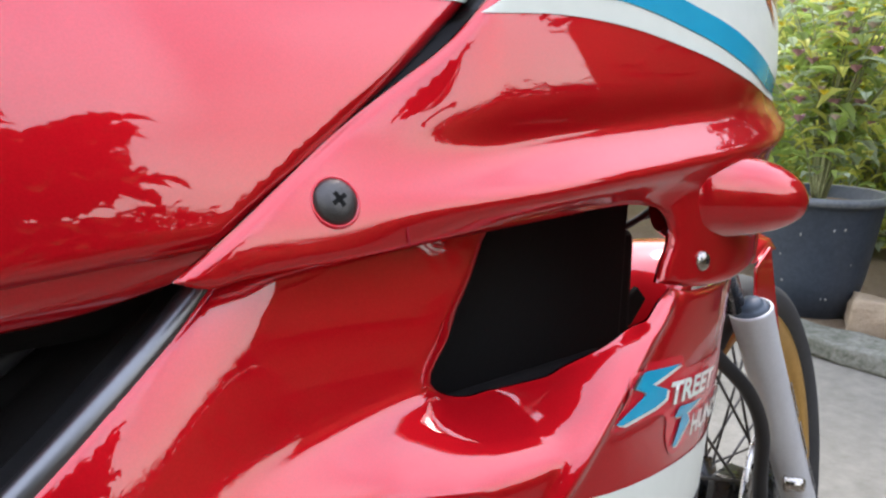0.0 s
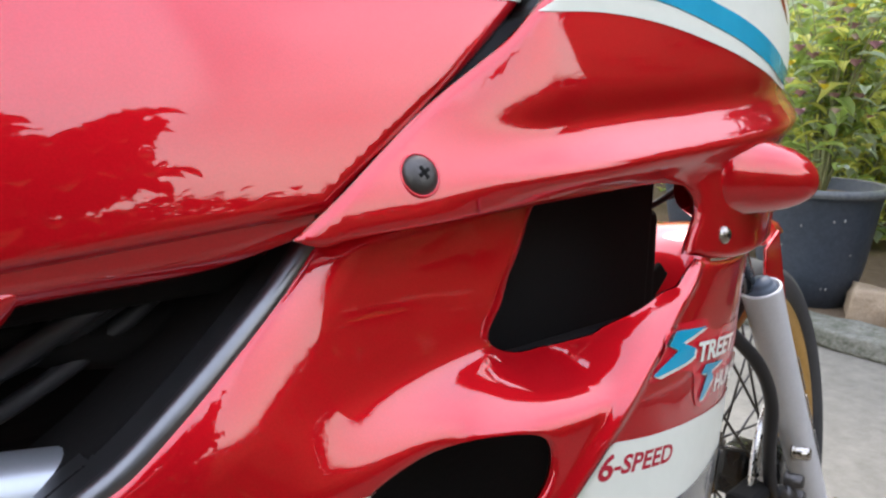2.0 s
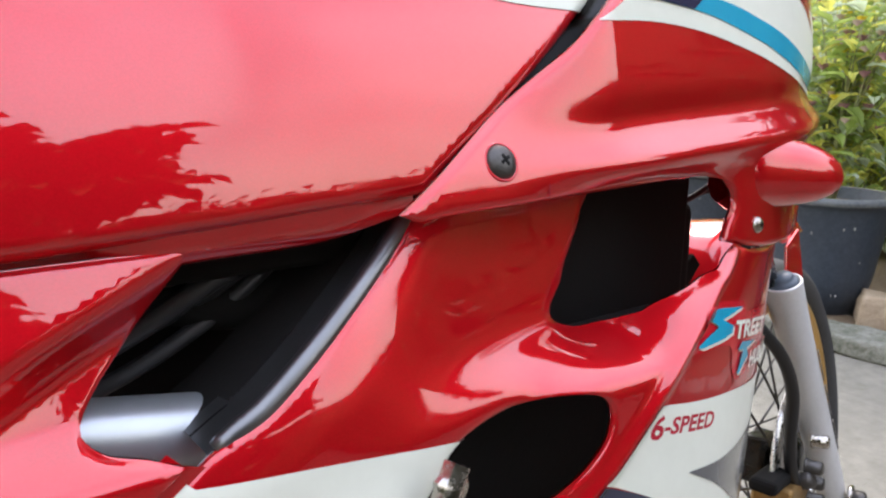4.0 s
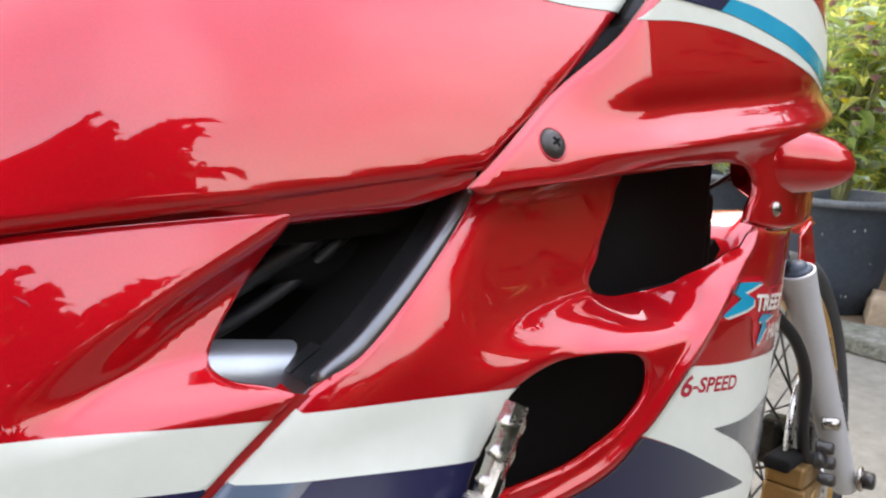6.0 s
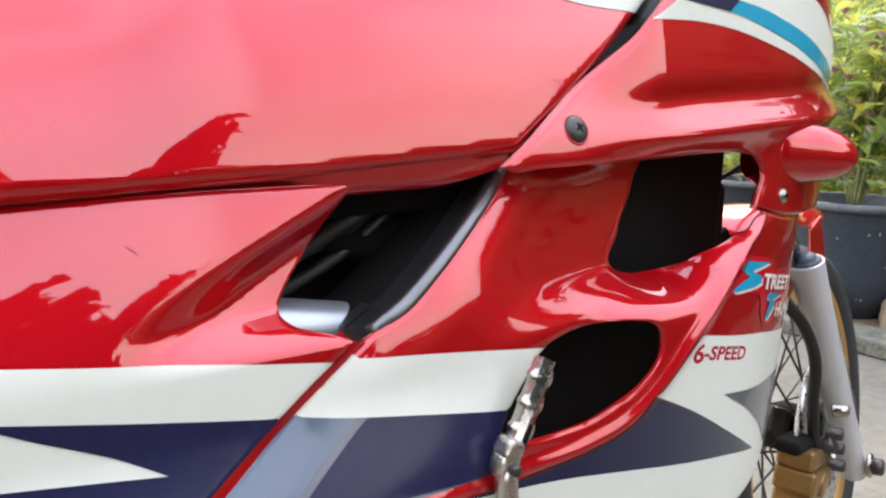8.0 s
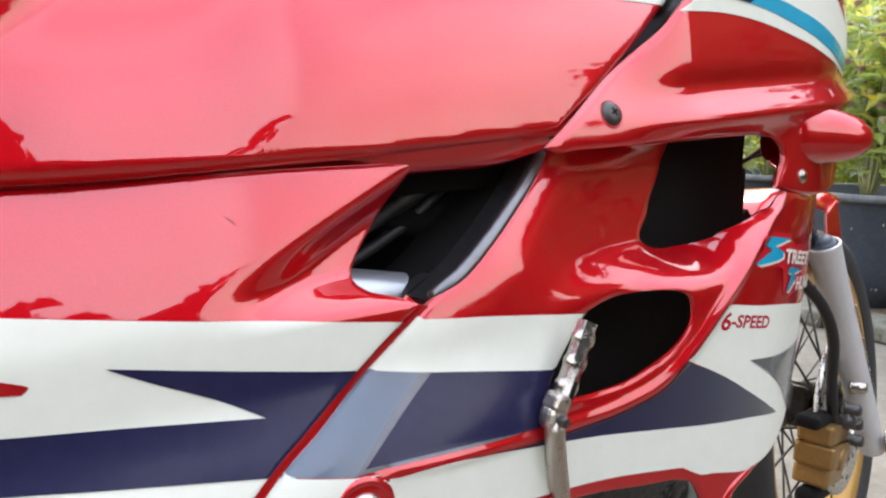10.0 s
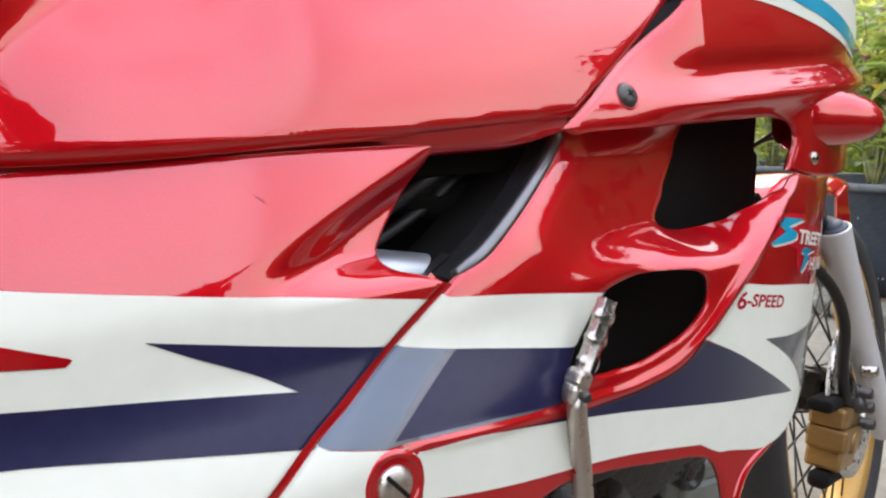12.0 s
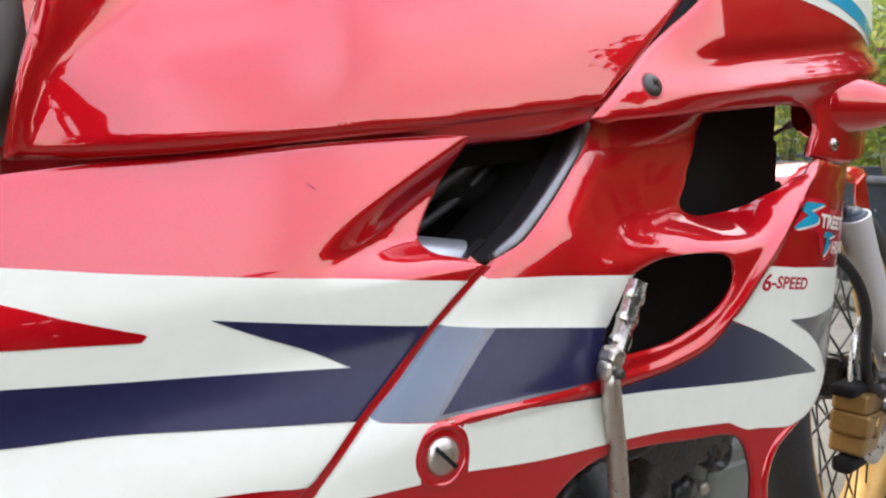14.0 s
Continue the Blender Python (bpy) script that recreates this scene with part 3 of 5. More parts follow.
COWL = Skin(
    ring(
        [(0.066, 0.7262), (0.090, 0.7415), (0.117, 0.7592), (0.150, 0.7805), (0.184, 0.8020), (0.2125, 0.8215), (0.2375, 0.8440), (0.30, 0.900)],
        [(0.30, 0.900), (0.42, 0.935), (0.56, 0.915), (0.62, 0.88)],
        [(0.62, 0.88), (0.625, 0.82), (0.60, 0.76), (0.56, 0.71), (0.53, 0.668)],
        [(0.53, 0.668), (0.464, 0.6665), (0.412, 0.6705), (0.374, 0.678)],
        [(0.374, 0.678), (0.378, 0.690), (0.3845, 0.703), (0.385, 0.716), (0.378, 0.7255), (0.368, 0.7285), (0.338, 0.731), (0.246, 0.7275), (0.166, 0.7255), (0.100, 0.7235), (0.080, 0.7215), (0.066, 0.7262)],
    ),
    [],
    cowl_form,
    lip=0.0045,
    lip_depth=0.004,
)
TANK = Skin(
    ring(
        [(0.090, 0.7345), (0.044, 0.7315), (-0.065, 0.7235), (-0.153, 0.7195), (-0.225, 0.7165), (-0.286, 0.7155), (-0.336, 0.7165)],
        [(-0.336, 0.7165), (-0.329, 0.743), (-0.322, 0.765), (-0.311, 0.795), (-0.297, 0.84), (-0.27, 0.885)],
        [(-0.27, 0.885), (-0.14, 0.915), (0.02, 0.935), (0.20, 0.945), (0.372, 0.938)],
        [(0.372, 0.938), (0.290, 0.878), (0.236, 0.8385), (0.1915, 0.8065), (0.155, 0.7825), (0.1235, 0.7600), (0.090, 0.7345)],
    ),
    [],
    tank_form,
    lip=0.010,
    lip_depth=0.009,
)


# ---------------------------------------------------------------- the motorcycle
bike = tagged(new("motorcycle"), "red sports motorcycle with white, navy and turquoise striped fairing", "motorcycle")
MIRROR = Matrix(((1, 0, 0, 0), (0, -1, 0, 2 * middle(0.34)), (0, 0, 1, 0), (0, 0, 0, 1)))
flip = Matrix(((1, 0, 0, 0), (0, 1, LEAN_IN, -0.34 * LEAN_IN), (0, 0, 1, 0), (0, 0, 0, 1)))
FAR_SIDE = flip @ MIRROR @ flip.inverted()


def far_copy(name, near, label=""):
    """The same panel on the other side of the machine."""
    mesh = near.data.copy()
    normals = [tuple(FAR_SIDE.inverted().transposed().to_3x3() @ Vector(c.vector)) for c in mesh.corner_normals]
    mesh.transform(FAR_SIDE)
    mesh.flip_normals()
    ob = new(name, mesh)
    ob.parent = near.parent
    return tagged(ob, label)


# fuel tank
tank = part("fuel_tank", TANK.mesh("fuel_tank", cell=0.005), RED, bike, "glossy candy red fuel tank")
TANK.lay("stripe", ring([(0.10, 0.858), (0.172, 0.8475), (0.252, 0.8465)], [(0.252, 0.8465), (0.30, 0.89)], [(0.30, 0.89), (0.20, 0.868), (0.10, 0.858)]), WHITE, tank, "white stripe")
far_copy("fuel_tank", tank)
# crown that closes the tank between its two sides
crown = bmesh.new()
rows = []
for x, z in sample([(-0.27, 0.885), (-0.14, 0.915), (0.02, 0.935), (0.18, 0.93), (0.30, 0.905)], 0.02):
    y = float(TANK.depth(np.array([x]), np.array([z]))[0]) + 0.001
    far = FAR_SIDE @ Vector((x, y, z))
    near = Vector((x, y, z))
    rows.append([crown.verts.new(near.lerp(far, k / 12) + Vector((0, 0, 0.03 * math.sin(math.pi * k / 12)))) for k in range(13)])
for a, b in zip(rows, rows[1:]):
    for k in range(12):
        crown.faces.new((a[k], a[k + 1], b[k + 1], b[k])).smooth = True
part("tank_crown", crown, RED, bike)

# dark seam strip under the tank
strip = bmesh.new()
rows = []
for x, z in sample([(-0.335, 0.7175), (-0.225, 0.7185), (-0.106, 0.722), (-0.041, 0.7265), (0.03, 0.7315), (0.085, 0.742)], 0.01):
    y = float(tank_form(np.array([x]), np.array([z + 0.004]))[0]) + 0.026 * float(ease(-0.05, -0.14, x))
    low = 0.0135 + 0.003 * ease(-0.05, 0.05, x)
    rows.append([strip.verts.new(c) for c in ((x, y + 0.004, z + 0.006), (x, y + 0.006, z - 0.004), (x, y + 0.0085, z - low), (x, y + 0.014, z - low - 0.003), (x, y + 0.03, z - low))])
for a, b in zip(rows, rows[1:]):
    for k in range(4):
        strip.faces.new((a[k], a[k + 1], b[k + 1], b[k])).smooth = True
part("tank_skirt", strip, RED, bike)

# black ribbon sunk between tank and cowl, its colour standing for the gap's shade
gap_ribbon = bmesh.new()
rows = []
for (xt, zt), (xc, zc) in zip(sample([(0.100, 0.7400), (0.1235, 0.7600), (0.155, 0.7825), (0.1915, 0.8065), (0.236, 0.8385), (0.30, 0.886)], 0.005)[::2], sample([(0.098, 0.7425), (0.117, 0.7570), (0.150, 0.7785), (0.184, 0.8000), (0.2145, 0.8205), (0.302, 0.897)], 0.005)[::2]):
    yt = float(tank_form(np.array([xt]), np.array([zt]))[0]) + 0.006
    yc = float(cowl_form(np.array([xc]), np.array([zc]))[0]) + 0.004
    deep = max(yt, yc) + 0.006
    rows.append([gap_ribbon.verts.new(c) for c in ((xt - 0.003, yt + 0.010, zt + 0.004), (xt, yt, zt), (xt * 0.7 + xc * 0.3, deep - 0.002, zt * 0.7 + zc * 0.3), (xt * 0.3 + xc * 0.7, deep, zt * 0.3 + zc * 0.7), (xc, yc, zc), (xc + 0.006, yc + 0.006, zc - 0.006))])
for a, b in zip(rows, rows[1:]):
    for k in range(5):
        gap_ribbon.faces.new((a[k], a[k + 1], b[k + 1], b[k])).smooth = True
part("gap_ribbon", gap_ribbon, GAP_BLACK, bike, "black ribbon standing for the shaded gap between tank and cowl")

# side cover with its stripes
cover = part("side_cover", COVER.mesh("side_cover", cell=0.004), RED, bike, "red side cover with white and navy stripes")
far_copy("side_cover", cover)
WHITE_TOP = [(-0.066, 0.6195), (-0.083, 0.622), (-0.170, 0.636), (-0.238, 0.647), (-0.296, 0.657), (-0.345, 0.6665), (-0.44, 0.682)]
COVER.lay("white_band", ring(WHITE_TOP, [(-0.44, 0.682), (-0.60, 0.684)], [(-0.60, 0.684), (-0.54, 0.598), (-0.42, 0.558)], [(-0.42, 0.558), (-0.268, 0.5395), (-0.219, 0.530), (-0.195, 0.526)], [(-0.195, 0.526), (-0.16, 0.5645), (-0.104, 0.600), (-0.066, 0.6195)]), WHITE, cover, "white band")
COVER.lay(
    "navy_band",
    ring(
        [(-0.098, 0.596), (-0.114, 0.597), (-0.174, 0.609), (-0.209, 0.6165), (-0.250, 0.6255)],
        [(-0.250, 0.6255), (-0.227, 0.613), (-0.197, 0.598), (-0.171, 0.5825)],
        [(-0.171, 0.5825), (-0.213, 0.589), (-0.245, 0.594), (-0.303, 0.603), (-0.352, 0.611), (-0.46, 0.628)],
        [(-0.46, 0.628), (-0.47, 0.601)],
        [(-0.47, 0.601), (-0.355, 0.584), (-0.307, 0.578), (-0.252, 0.568), (-0.173, 0.554), (-0.155, 0.551)],
        [(-0.155, 0.551), (-0.098, 0.596)],
    ),
    NAVY, cover, "navy band", lift=0.0012,
)
COVER.lay("red_wedge", ring([(-0.46, 0.696), (-0.347, 0.650), (-0.324, 0.640), (-0.299, 0.630), (-0.288, 0.6258)], [(-0.288, 0.6258), (-0.2835, 0.6235), (-0.287, 0.6205)], [(-0.287, 0.6205), (-0.326, 0.626), (-0.349, 0.629), (-0.46, 0.646)], [(-0.46, 0.646), (-0.46, 0.696)]), RED, cover, "red wedge", lift=0.0012)
# scuff on the cover
COVER.lay("scuff", sample([(-0.1775, 0.6940), (-0.1735, 0.6905), (-0.1715, 0.6888), (-0.1728, 0.6915)], 0.002, True), CRIMSON, cover, "small dark scuff", lift=0.0003)

# lower fairing
fairing = part("side_fairing", FAIRING.mesh("side_fairing", cell=0.004), RED, bike, "red side fairing with two openings and striped graphics")
far_copy("side_fairing", fairing)
FAIRING.lay("white_band", ring([(-0.0565, 0.6185), (-0.009, 0.6135), (0.043, 0.6065), (0.105, 0.5975)], [(0.105, 0.5975), (0.060, 0.5635)], [(0.060, 0.5635), (-0.020, 0.5785), (-0.066, 0.5868), (-0.0955, 0.5925)], [(-0.0955, 0.5925), (-0.107, 0.5965), (-0.090, 0.608), (-0.066, 0.6225), (-0.0565, 0.6185)]), WHITE, fairing, "white band")
FAIRING.lay("slate_band", ring([(-0.0955, 0.5925), (-0.0655, 0.5868)], [(-0.0655, 0.5868), (-0.099, 0.5645), (-0.1265, 0.5425)], [(-0.1265, 0.5425), (-0.160, 0.5495)], [(-0.160, 0.5495), (-0.172, 0.5535), (-0.145, 0.5725), (-0.107, 0.5965), (-0.0955, 0.5925)]), SLATE, fairing, "slate blue band")
FAIRING.lay("grey_edge", ring([(-0.0655, 0.5868), (-0.0560, 0.5850)], [(-0.0560, 0.5850), (-0.112, 0.5475)], [(-0.112, 0.5475), (-0.064, 0.5520), (-0.030, 0.556)], [(-0.030, 0.556), (0.0, 0.541), (0.004, 0.533)], [(0.004, 0.533), (-0.060, 0.5395), (-0.097, 0.5420), (-0.1265, 0.5425)], [(-0.1265, 0.5425), (-0.099, 0.5645), (-0.0655, 0.5868)]), SILVER, fairing, "silver-grey edging")
FAIRING.lay("navy_band", ring([(-0.0575, 0.5852), (-0.020, 0.5785), (0.060, 0.5635)], [(0.060, 0.5635), (0.050, 0.542)], [(0.050, 0.542), (0.040, 0.5345), (0.022, 0.5315), (-0.008, 0.5355), (-0.040, 0.5395), (-0.075, 0.5425), (-0.120, 0.5450)], [(-0.120, 0.5450), (-0.088, 0.566), (-0.0575, 0.5852)]), NAVY, fairing, "navy band", lift=0.0012)
FAIRING.lay("navy_point", ring([(0.189, 0.5475), (0.230, 0.529), (0.270, 0.505), (0.324, 0.4715)], [(0.324, 0.4715), (0.267, 0.483), (0.191, 0.491), (0.126, 0.499), (0.057, 0.511), (-0.046, 0.5325)], [(-0.046, 0.5325), (0.026, 0.5205), (0.095, 0.5165), (0.131, 0.5195), (0.166, 0.5285), (0.189, 0.5475)]), FADE, fairing, "pointed band fading from navy to charcoal")
FAIRING.lay("white_front", ring([(0.2385, 0.5895), (0.285, 0.581), (0.348, 0.5705), (0.42, 0.556), (0.49, 0.545)], [(0.49, 0.545), (0.45, 0.505), (0.415, 0.464), (0.365, 0.445)], [(0.365, 0.445), (0.314, 0.4385), (0.262, 0.437), (0.215, 0.4455)], [(0.215, 0.4455), (0.200, 0.4475), (0.181, 0.4575)], [(0.181, 0.4575), (0.130, 0.464), (0.073, 0.4725), (-0.018, 0.489), (-0.106, 0.5055)], [(-0.106, 0.5055), (-0.103, 0.521), (-0.105, 0.532), (-0.110, 0.5365)], [(-0.110, 0.5365), (-0.046, 0.5325), (0.057, 0.511), (0.126, 0.499), (0.191, 0.491), (0.267, 0.483), (0.324, 0.4715)], [(0.324, 0.4715), (0.270, 0.505), (0.230, 0.529), (0.190, 0.5485)], [(0.190, 0.5485), (0.2025, 0.556), (0.2385, 0.5895)]), WHITE, fairing, "white band")
FAIRING.lay("charcoal_notch", ring([(0.270, 0.5345), (0.33, 0.526), (0.40, 0.5175), (0.48, 0.507)], [(0.48, 0.507), (0.45, 0.48), (0.415, 0.455)], [(0.415, 0.455), (0.374, 0.457), (0.341, 0.488), (0.306, 0.514), (0.270, 0.5345)]), CHAR, fairing, "charcoal notch", lift=0.0012)
FAIRING.lay("white_tail", ring([(-0.1605, 0.5492), (-0.1265, 0.5420), (-0.111, 0.5400)], [(-0.111, 0.5400), (-0.131, 0.537), (-0.140, 0.527), (-0.142, 0.508)], [(-0.142, 0.508), (-0.193, 0.5135), (-0.209, 0.517)], [(-0.209, 0.517), (-0.222, 0.520), (-0.200, 0.538), (-0.172, 0.5535), (-0.1605, 0.5492)]), WHITE, fairing, "white band")
# red lip of the fairing under the edge of the side cover
lip = bmesh.new()
rows = []
for (xa, za), (xb, zb) in zip(sample(SEAM[:-1], 0.01)[::1], sample([(-0.0475, 0.6250), (-0.079, 0.6045), (-0.106, 0.5860), (-0.140, 0.5640), (-0.167, 0.5490), (-0.194, 0.5290), (-0.214, 0.5130), (-0.259, 0.4790)], 0.01)):
    y = float(side_form(np.array([xa]), np.array([za]))[0])
    rows.append([lip.verts.new(c) for c in ((xa - 0.006, y + 0.008, za + 0.006), (xa, y + 0.0055, za), (xb, y + 0.0045, zb), (xb + 0.005, y + 0.008, zb - 0.006))])
for a, b in zip(rows, rows[1:]):
    for k in range(3):
        lip.faces.new((a[k], a[k + 1], b[k + 1], b[k])).smooth = True
part("seam_lip", lip, RED, fairing)
# rolled front edge of the fairing's leg
edge = np.array([(0.203, 0.30), (0.214, 0.37), (0.220, 0.402), (0.236, 0.424), (0.262, 0.4345), (0.300, 0.439)])
part("rolled_edge", tube([(x, y + 0.003, z) for (x, z), y in zip(edge, FAIRING.form(edge[:, 0], edge[:, 1]))], [0.0055, 0.0055, 0.0055, 0.005, 0.004, 0.002], 12, 0.006), RED, fairing)
# lettering on the fairing
FAIRING.letter("lettering", "6", (0.2300, 0.5678), (0.2425, 0.5650), 0.0168, CRIMSON, fairing, 0.25, 0.028)
FAIRING.letter("lettering", "-SPEED", (0.2440, 0.5680), (0.3065, 0.5560), 0.0118, CRIMSON, fairing, 0.30, 0.028)
FAIRING.lay("emblem", sample([(0.284, 0.6155), (0.296, 0.632), (0.308, 0.643), (0.345, 0.6395), (0.374, 0.6345), (0.382, 0.6245), (0.430, 0.6165), (0.476, 0.606), (0.478, 0.570), (0.430, 0.570), (0.387, 0.5745), (0.354, 0.5765), (0.345, 0.590), (0.346, 0.603), (0.331, 0.6095), (0.305, 0.612)], closed=True), SCARLET, fairing, "scarlet emblem ground")
BOLT_S = [(0.370, 0.631), (0.312, 0.640), (0.303, 0.636), (0.323, 0.6255), (0.287, 0.6185), (0.294, 0.6160), (0.331, 0.615), (0.345, 0.616), (0.348, 0.621), (0.330, 0.6288)]
BOLT_T = [(0.409, 0.594), (0.366, 0.604), (0.356, 0.600), (0.369, 0.5965), (0.352, 0.582), (0.358, 0.581), (0.383, 0.588), (0.379, 0.595)]
for shape in (BOLT_S, BOLT_T):
    p = np.array(shape)
    for name, shift, lift, material, label in (("bolt_shadow", (0.0038, -0.0024), 0.0014, WHITE, "white drop edge"), ("emblem_bolt", (0, 0), 0.0021, TURQ, "turquoise lightning letter")):
        q = p + shift
        FAIRING.lay(name, ring(*[[tuple(a), tuple(b)] for a, b in zip(q, np.roll(q, -1, 0))], step=0.005), material, fairing, label, lift=lift)
FAIRING.letter("lettering", "TREET", (0.3465, 0.6105), (0.432, 0.5945), 0.0140, WHITE, fairing, 0.35, 0.035, lift=0.0026)
FAIRING.letter("lettering", "HUNDER", (0.382, 0.5775), (0.484, 0.5600), 0.0135, WHITE, fairing, 0.35, 0.035, lift=0.0026)


def screw_head(name, skin, x, z, r, material, parent, label, rise=0.003, cross=True, slot=0.10, turn=28):
    """A round-headed screw that sits on a panel, with its recess cut as dark grooves."""
    n = Vector(skin.normal(np.array([x]), np.array([z]))[0])
    at = Vector((x, float(skin.depth(np.array([x]), np.array([z]))[0]), z))
    m = aim(at, n) @ pose(0, 0, 0, 0, 0, turn)
    bm = lathe([(0, rise), (r * 0.35, rise * 0.96), (r * 0.65, rise * 0.82), (r * 0.88, rise * 0.48), (r, rise * 0.05), (r, -0.002)], m, 28)
    head = part(name, smooth(bm), material, parent, label)
    w = r * slot * 2
    groove = joined(block((r * (0.7 if cross else 1.7), w, 0.0012), m @ Matrix.Translation((0, 0, rise * 0.93)), 0.0002, 1), *([block((w, r * 0.7, 0.0012), m @ Matrix.Translation((0, 0, rise * 0.93)), 0.0002, 1)] if cross else []))
    part("slot", groove, BLACK, head)
    return head, m


head, m = screw_head("cover_screw", FAIRING, -0.1235, 0.5205, 0.0125, STEEL, fairing, "slotted steel fastener", 0.0045, False, 0.11, -50)
cup = lathe([(0.0165, -0.0005), (0.0175, 0.0012), (0.0200, 0.0014), (0.0218, -0.001)], m, 36)
part("screw_collar", smooth(cup), RED, fairing)

# upper cowl
cowl = part("upper_cowl", COWL.mesh("upper_cowl", cell=0.005), RED, bike, "red upper cowl with white and turquoise stripes")
far_copy("upper_cowl", cowl)
COWL.lay("white_stripe", ring([(0.2325, 0.8385), (0.290, 0.8412), (0.350, 0.8372), (0.415, 0.8255), (0.475, 0.8110), (0.540, 0.7985), (0.61, 0.792)], [(0.61, 0.792), (0.62, 0.85)], [(0.62, 0.85), (0.55, 0.873), (0.45, 0.884), (0.36, 0.886), (0.31, 0.886)], [(0.31, 0.886), (0.2325, 0.8385)]), WHITE, cowl, "white stripe")
COWL.lay("turquoise_stripe", ring([(0.27, 0.858), (0.352, 0.851), (0.423, 0.8355), (0.470, 0.8215), (0.530, 0.8045), (0.60, 0.797)], [(0.60, 0.797), (0.60, 0.806)], [(0.60, 0.806), (0.547, 0.8155), (0.527, 0.8225), (0.470, 0.841), (0.425, 0.853), (0.380, 0.862), (0.30, 0.868)], [(0.30, 0.868), (0.27, 0.858)]), TURQ, cowl, "turquoise stripe", lift=0.0012)
COWL.lay("navy_fade", ring([(0.27, 0.858), (0.335, 0.8532)], [(0.335, 0.8532), (0.352, 0.8645)], [(0.352, 0.8645), (0.30, 0.868)], [(0.30, 0.868), (0.27, 0.858)]), NAVY, cowl, "navy start of the stripe", lift=0.0017)
COWL.lay("dark_wedge", ring([(0.47, 0.886), (0.52, 0.874), (0.565, 0.849)], [(0.565, 0.849), (0.55, 0.868), (0.54, 0.884)], [(0.54, 0.884), (0.47, 0.886)]), CRIMSON, cowl, "dark red wedge", lift=0.0012)
head, m = screw_head("panel_screw", COWL, 0.1395, 0.7515, 0.0108, BOLT, cowl, "dark grey cross-head screw", 0.0045)
part("grommet", smooth(lathe([(0.0105, 0.0), (0.0112, 0.0005), (0.0120, 0.0006), (0.0126, -0.0005)], m, 32)), SCARLET, cowl)
screw_head("rivet", COWL, 0.4145, 0.6885, 0.0072, CHROME, cowl, "chrome dome rivet", 0.004, True, 0.07)

COWL.lay("paint_crack", sample([(0.1735, 0.7375), (0.1745, 0.7370), (0.1750, 0.7330), (0.1765, 0.7285), (0.1752, 0.7283), (0.1738, 0.7330)], 0.002, True), CRIMSON, cowl, "hairline crack in the paint", cell=0.003)

# pod that carries the turn signal
pod_axis = Vector((0.80, -0.585, -0.04)).normalized()
pod = lathe([(0.0300, -0.034), (0.0400, -0.022), (0.0410, -0.014), (0.0385, -0.006), (0.0355, 0.002), (0.0325, 0.017), (0.0300, 0.032), (0.0265, 0.046), (0.0220, 0.056), (0.0155, 0.065), (0.0080, 0.0705), (0, 0.0725)], aim((0.447, 0.287, 0.7265), pod_axis) @ Matrix.Diagonal((0.86, 1.0, 1, 1)), 48)
for v in pod.verts:  # flattened below, with a soft edge
    under = 0.7265 - 0.010 - v.co.z
    if under > 0:
        v.co.z += 0.22 * under
part("signal_pod", smooth(pod), RED, bike, "red pod of the turn signal")

# black trim rib along the gap
rib = bmesh.new()
rows, dark_rows = [], []
outer = sample([(0.0955, 0.7215), (0.0875, 0.7145), (0.066, 0.6978), (0.036, 0.6775), (0.0105, 0.6600), (-0.0135, 0.6438), (-0.0245, 0.6380), (-0.0365, 0.6335), (-0.0475, 0.6290)], 0.004)
inner = np.stack([np.interp(np.linspace(0, 1, len(outer)), (0, 1), (0.0900, -0.0460)), np.interp(np.linspace(0, 1, len(outer)), (0, 1), (0.7190, 0.6235))], 1)
for (x, z), (xi, zi) in zip(outer, inner):
    y = float(FAIRING.depth(np.array([x + 0.002]), np.array([z]))[0])
    row = [(x + 0.003, y + 0.006, z - 0.002), (x + 0.0004, y + 0.0016, z)]
    for k, sink in ((0.08, 0.0008), (0.18, 0.0012), (0.25, 0.0042), (0.31, 0.0115), (0.37, 0.0195), (0.44, 0.0250), (0.57, 0.0300)):
        row.append((x + (xi - x) * k, y + sink, z + (zi - z) * k))
    row.append((x + (xi - x) * 0.575, y + 0.045, z + (zi - z) * 0.575))
    rows.append([rib.verts.new(c) for c in row])
    dark_rows.append([c for c in ((x + (xi - x) * k, y + sink, z + (zi - z) * k) for k, sink in ((0.56, 0.032), (0.62, 0.044), (0.70, 0.060), (0.74, 0.085)))])
for a, b in zip(rows, rows[1:]):
    for k in range(9):
        rib.faces.new((a[k], a[k + 1], b[k + 1], b[k])).smooth = True
part("trim_rib", rib, RIB, bike, "dark grey metallic trim rib")
bead = [(x + (xi - x) * 0.27, float(FAIRING.depth(np.array([x + 0.002]), np.array([z]))[0]) + 0.0062, z + (zi - z) * 0.27) for (x, z), (xi, zi) in zip(outer[1::3], inner[1::3])]
part("trim_bead", tube(bead, [0.0064] * (len(bead) - 2) + [0.0060, 0.0044], 20, 0.006), RIB, bike)
# matt black sheet put in for the darkness of the gap beside the rib
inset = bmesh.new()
dark_rows = [[inset.verts.new(c) for c in row] for row in dark_rows]
for a, b in zip(dark_rows, dark_rows[1:]):
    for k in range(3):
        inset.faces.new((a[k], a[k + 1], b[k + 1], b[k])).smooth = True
part("gap_dark_sheet", inset, BLACK, bike, "matt black sheet standing for the dark gap beside the rib")

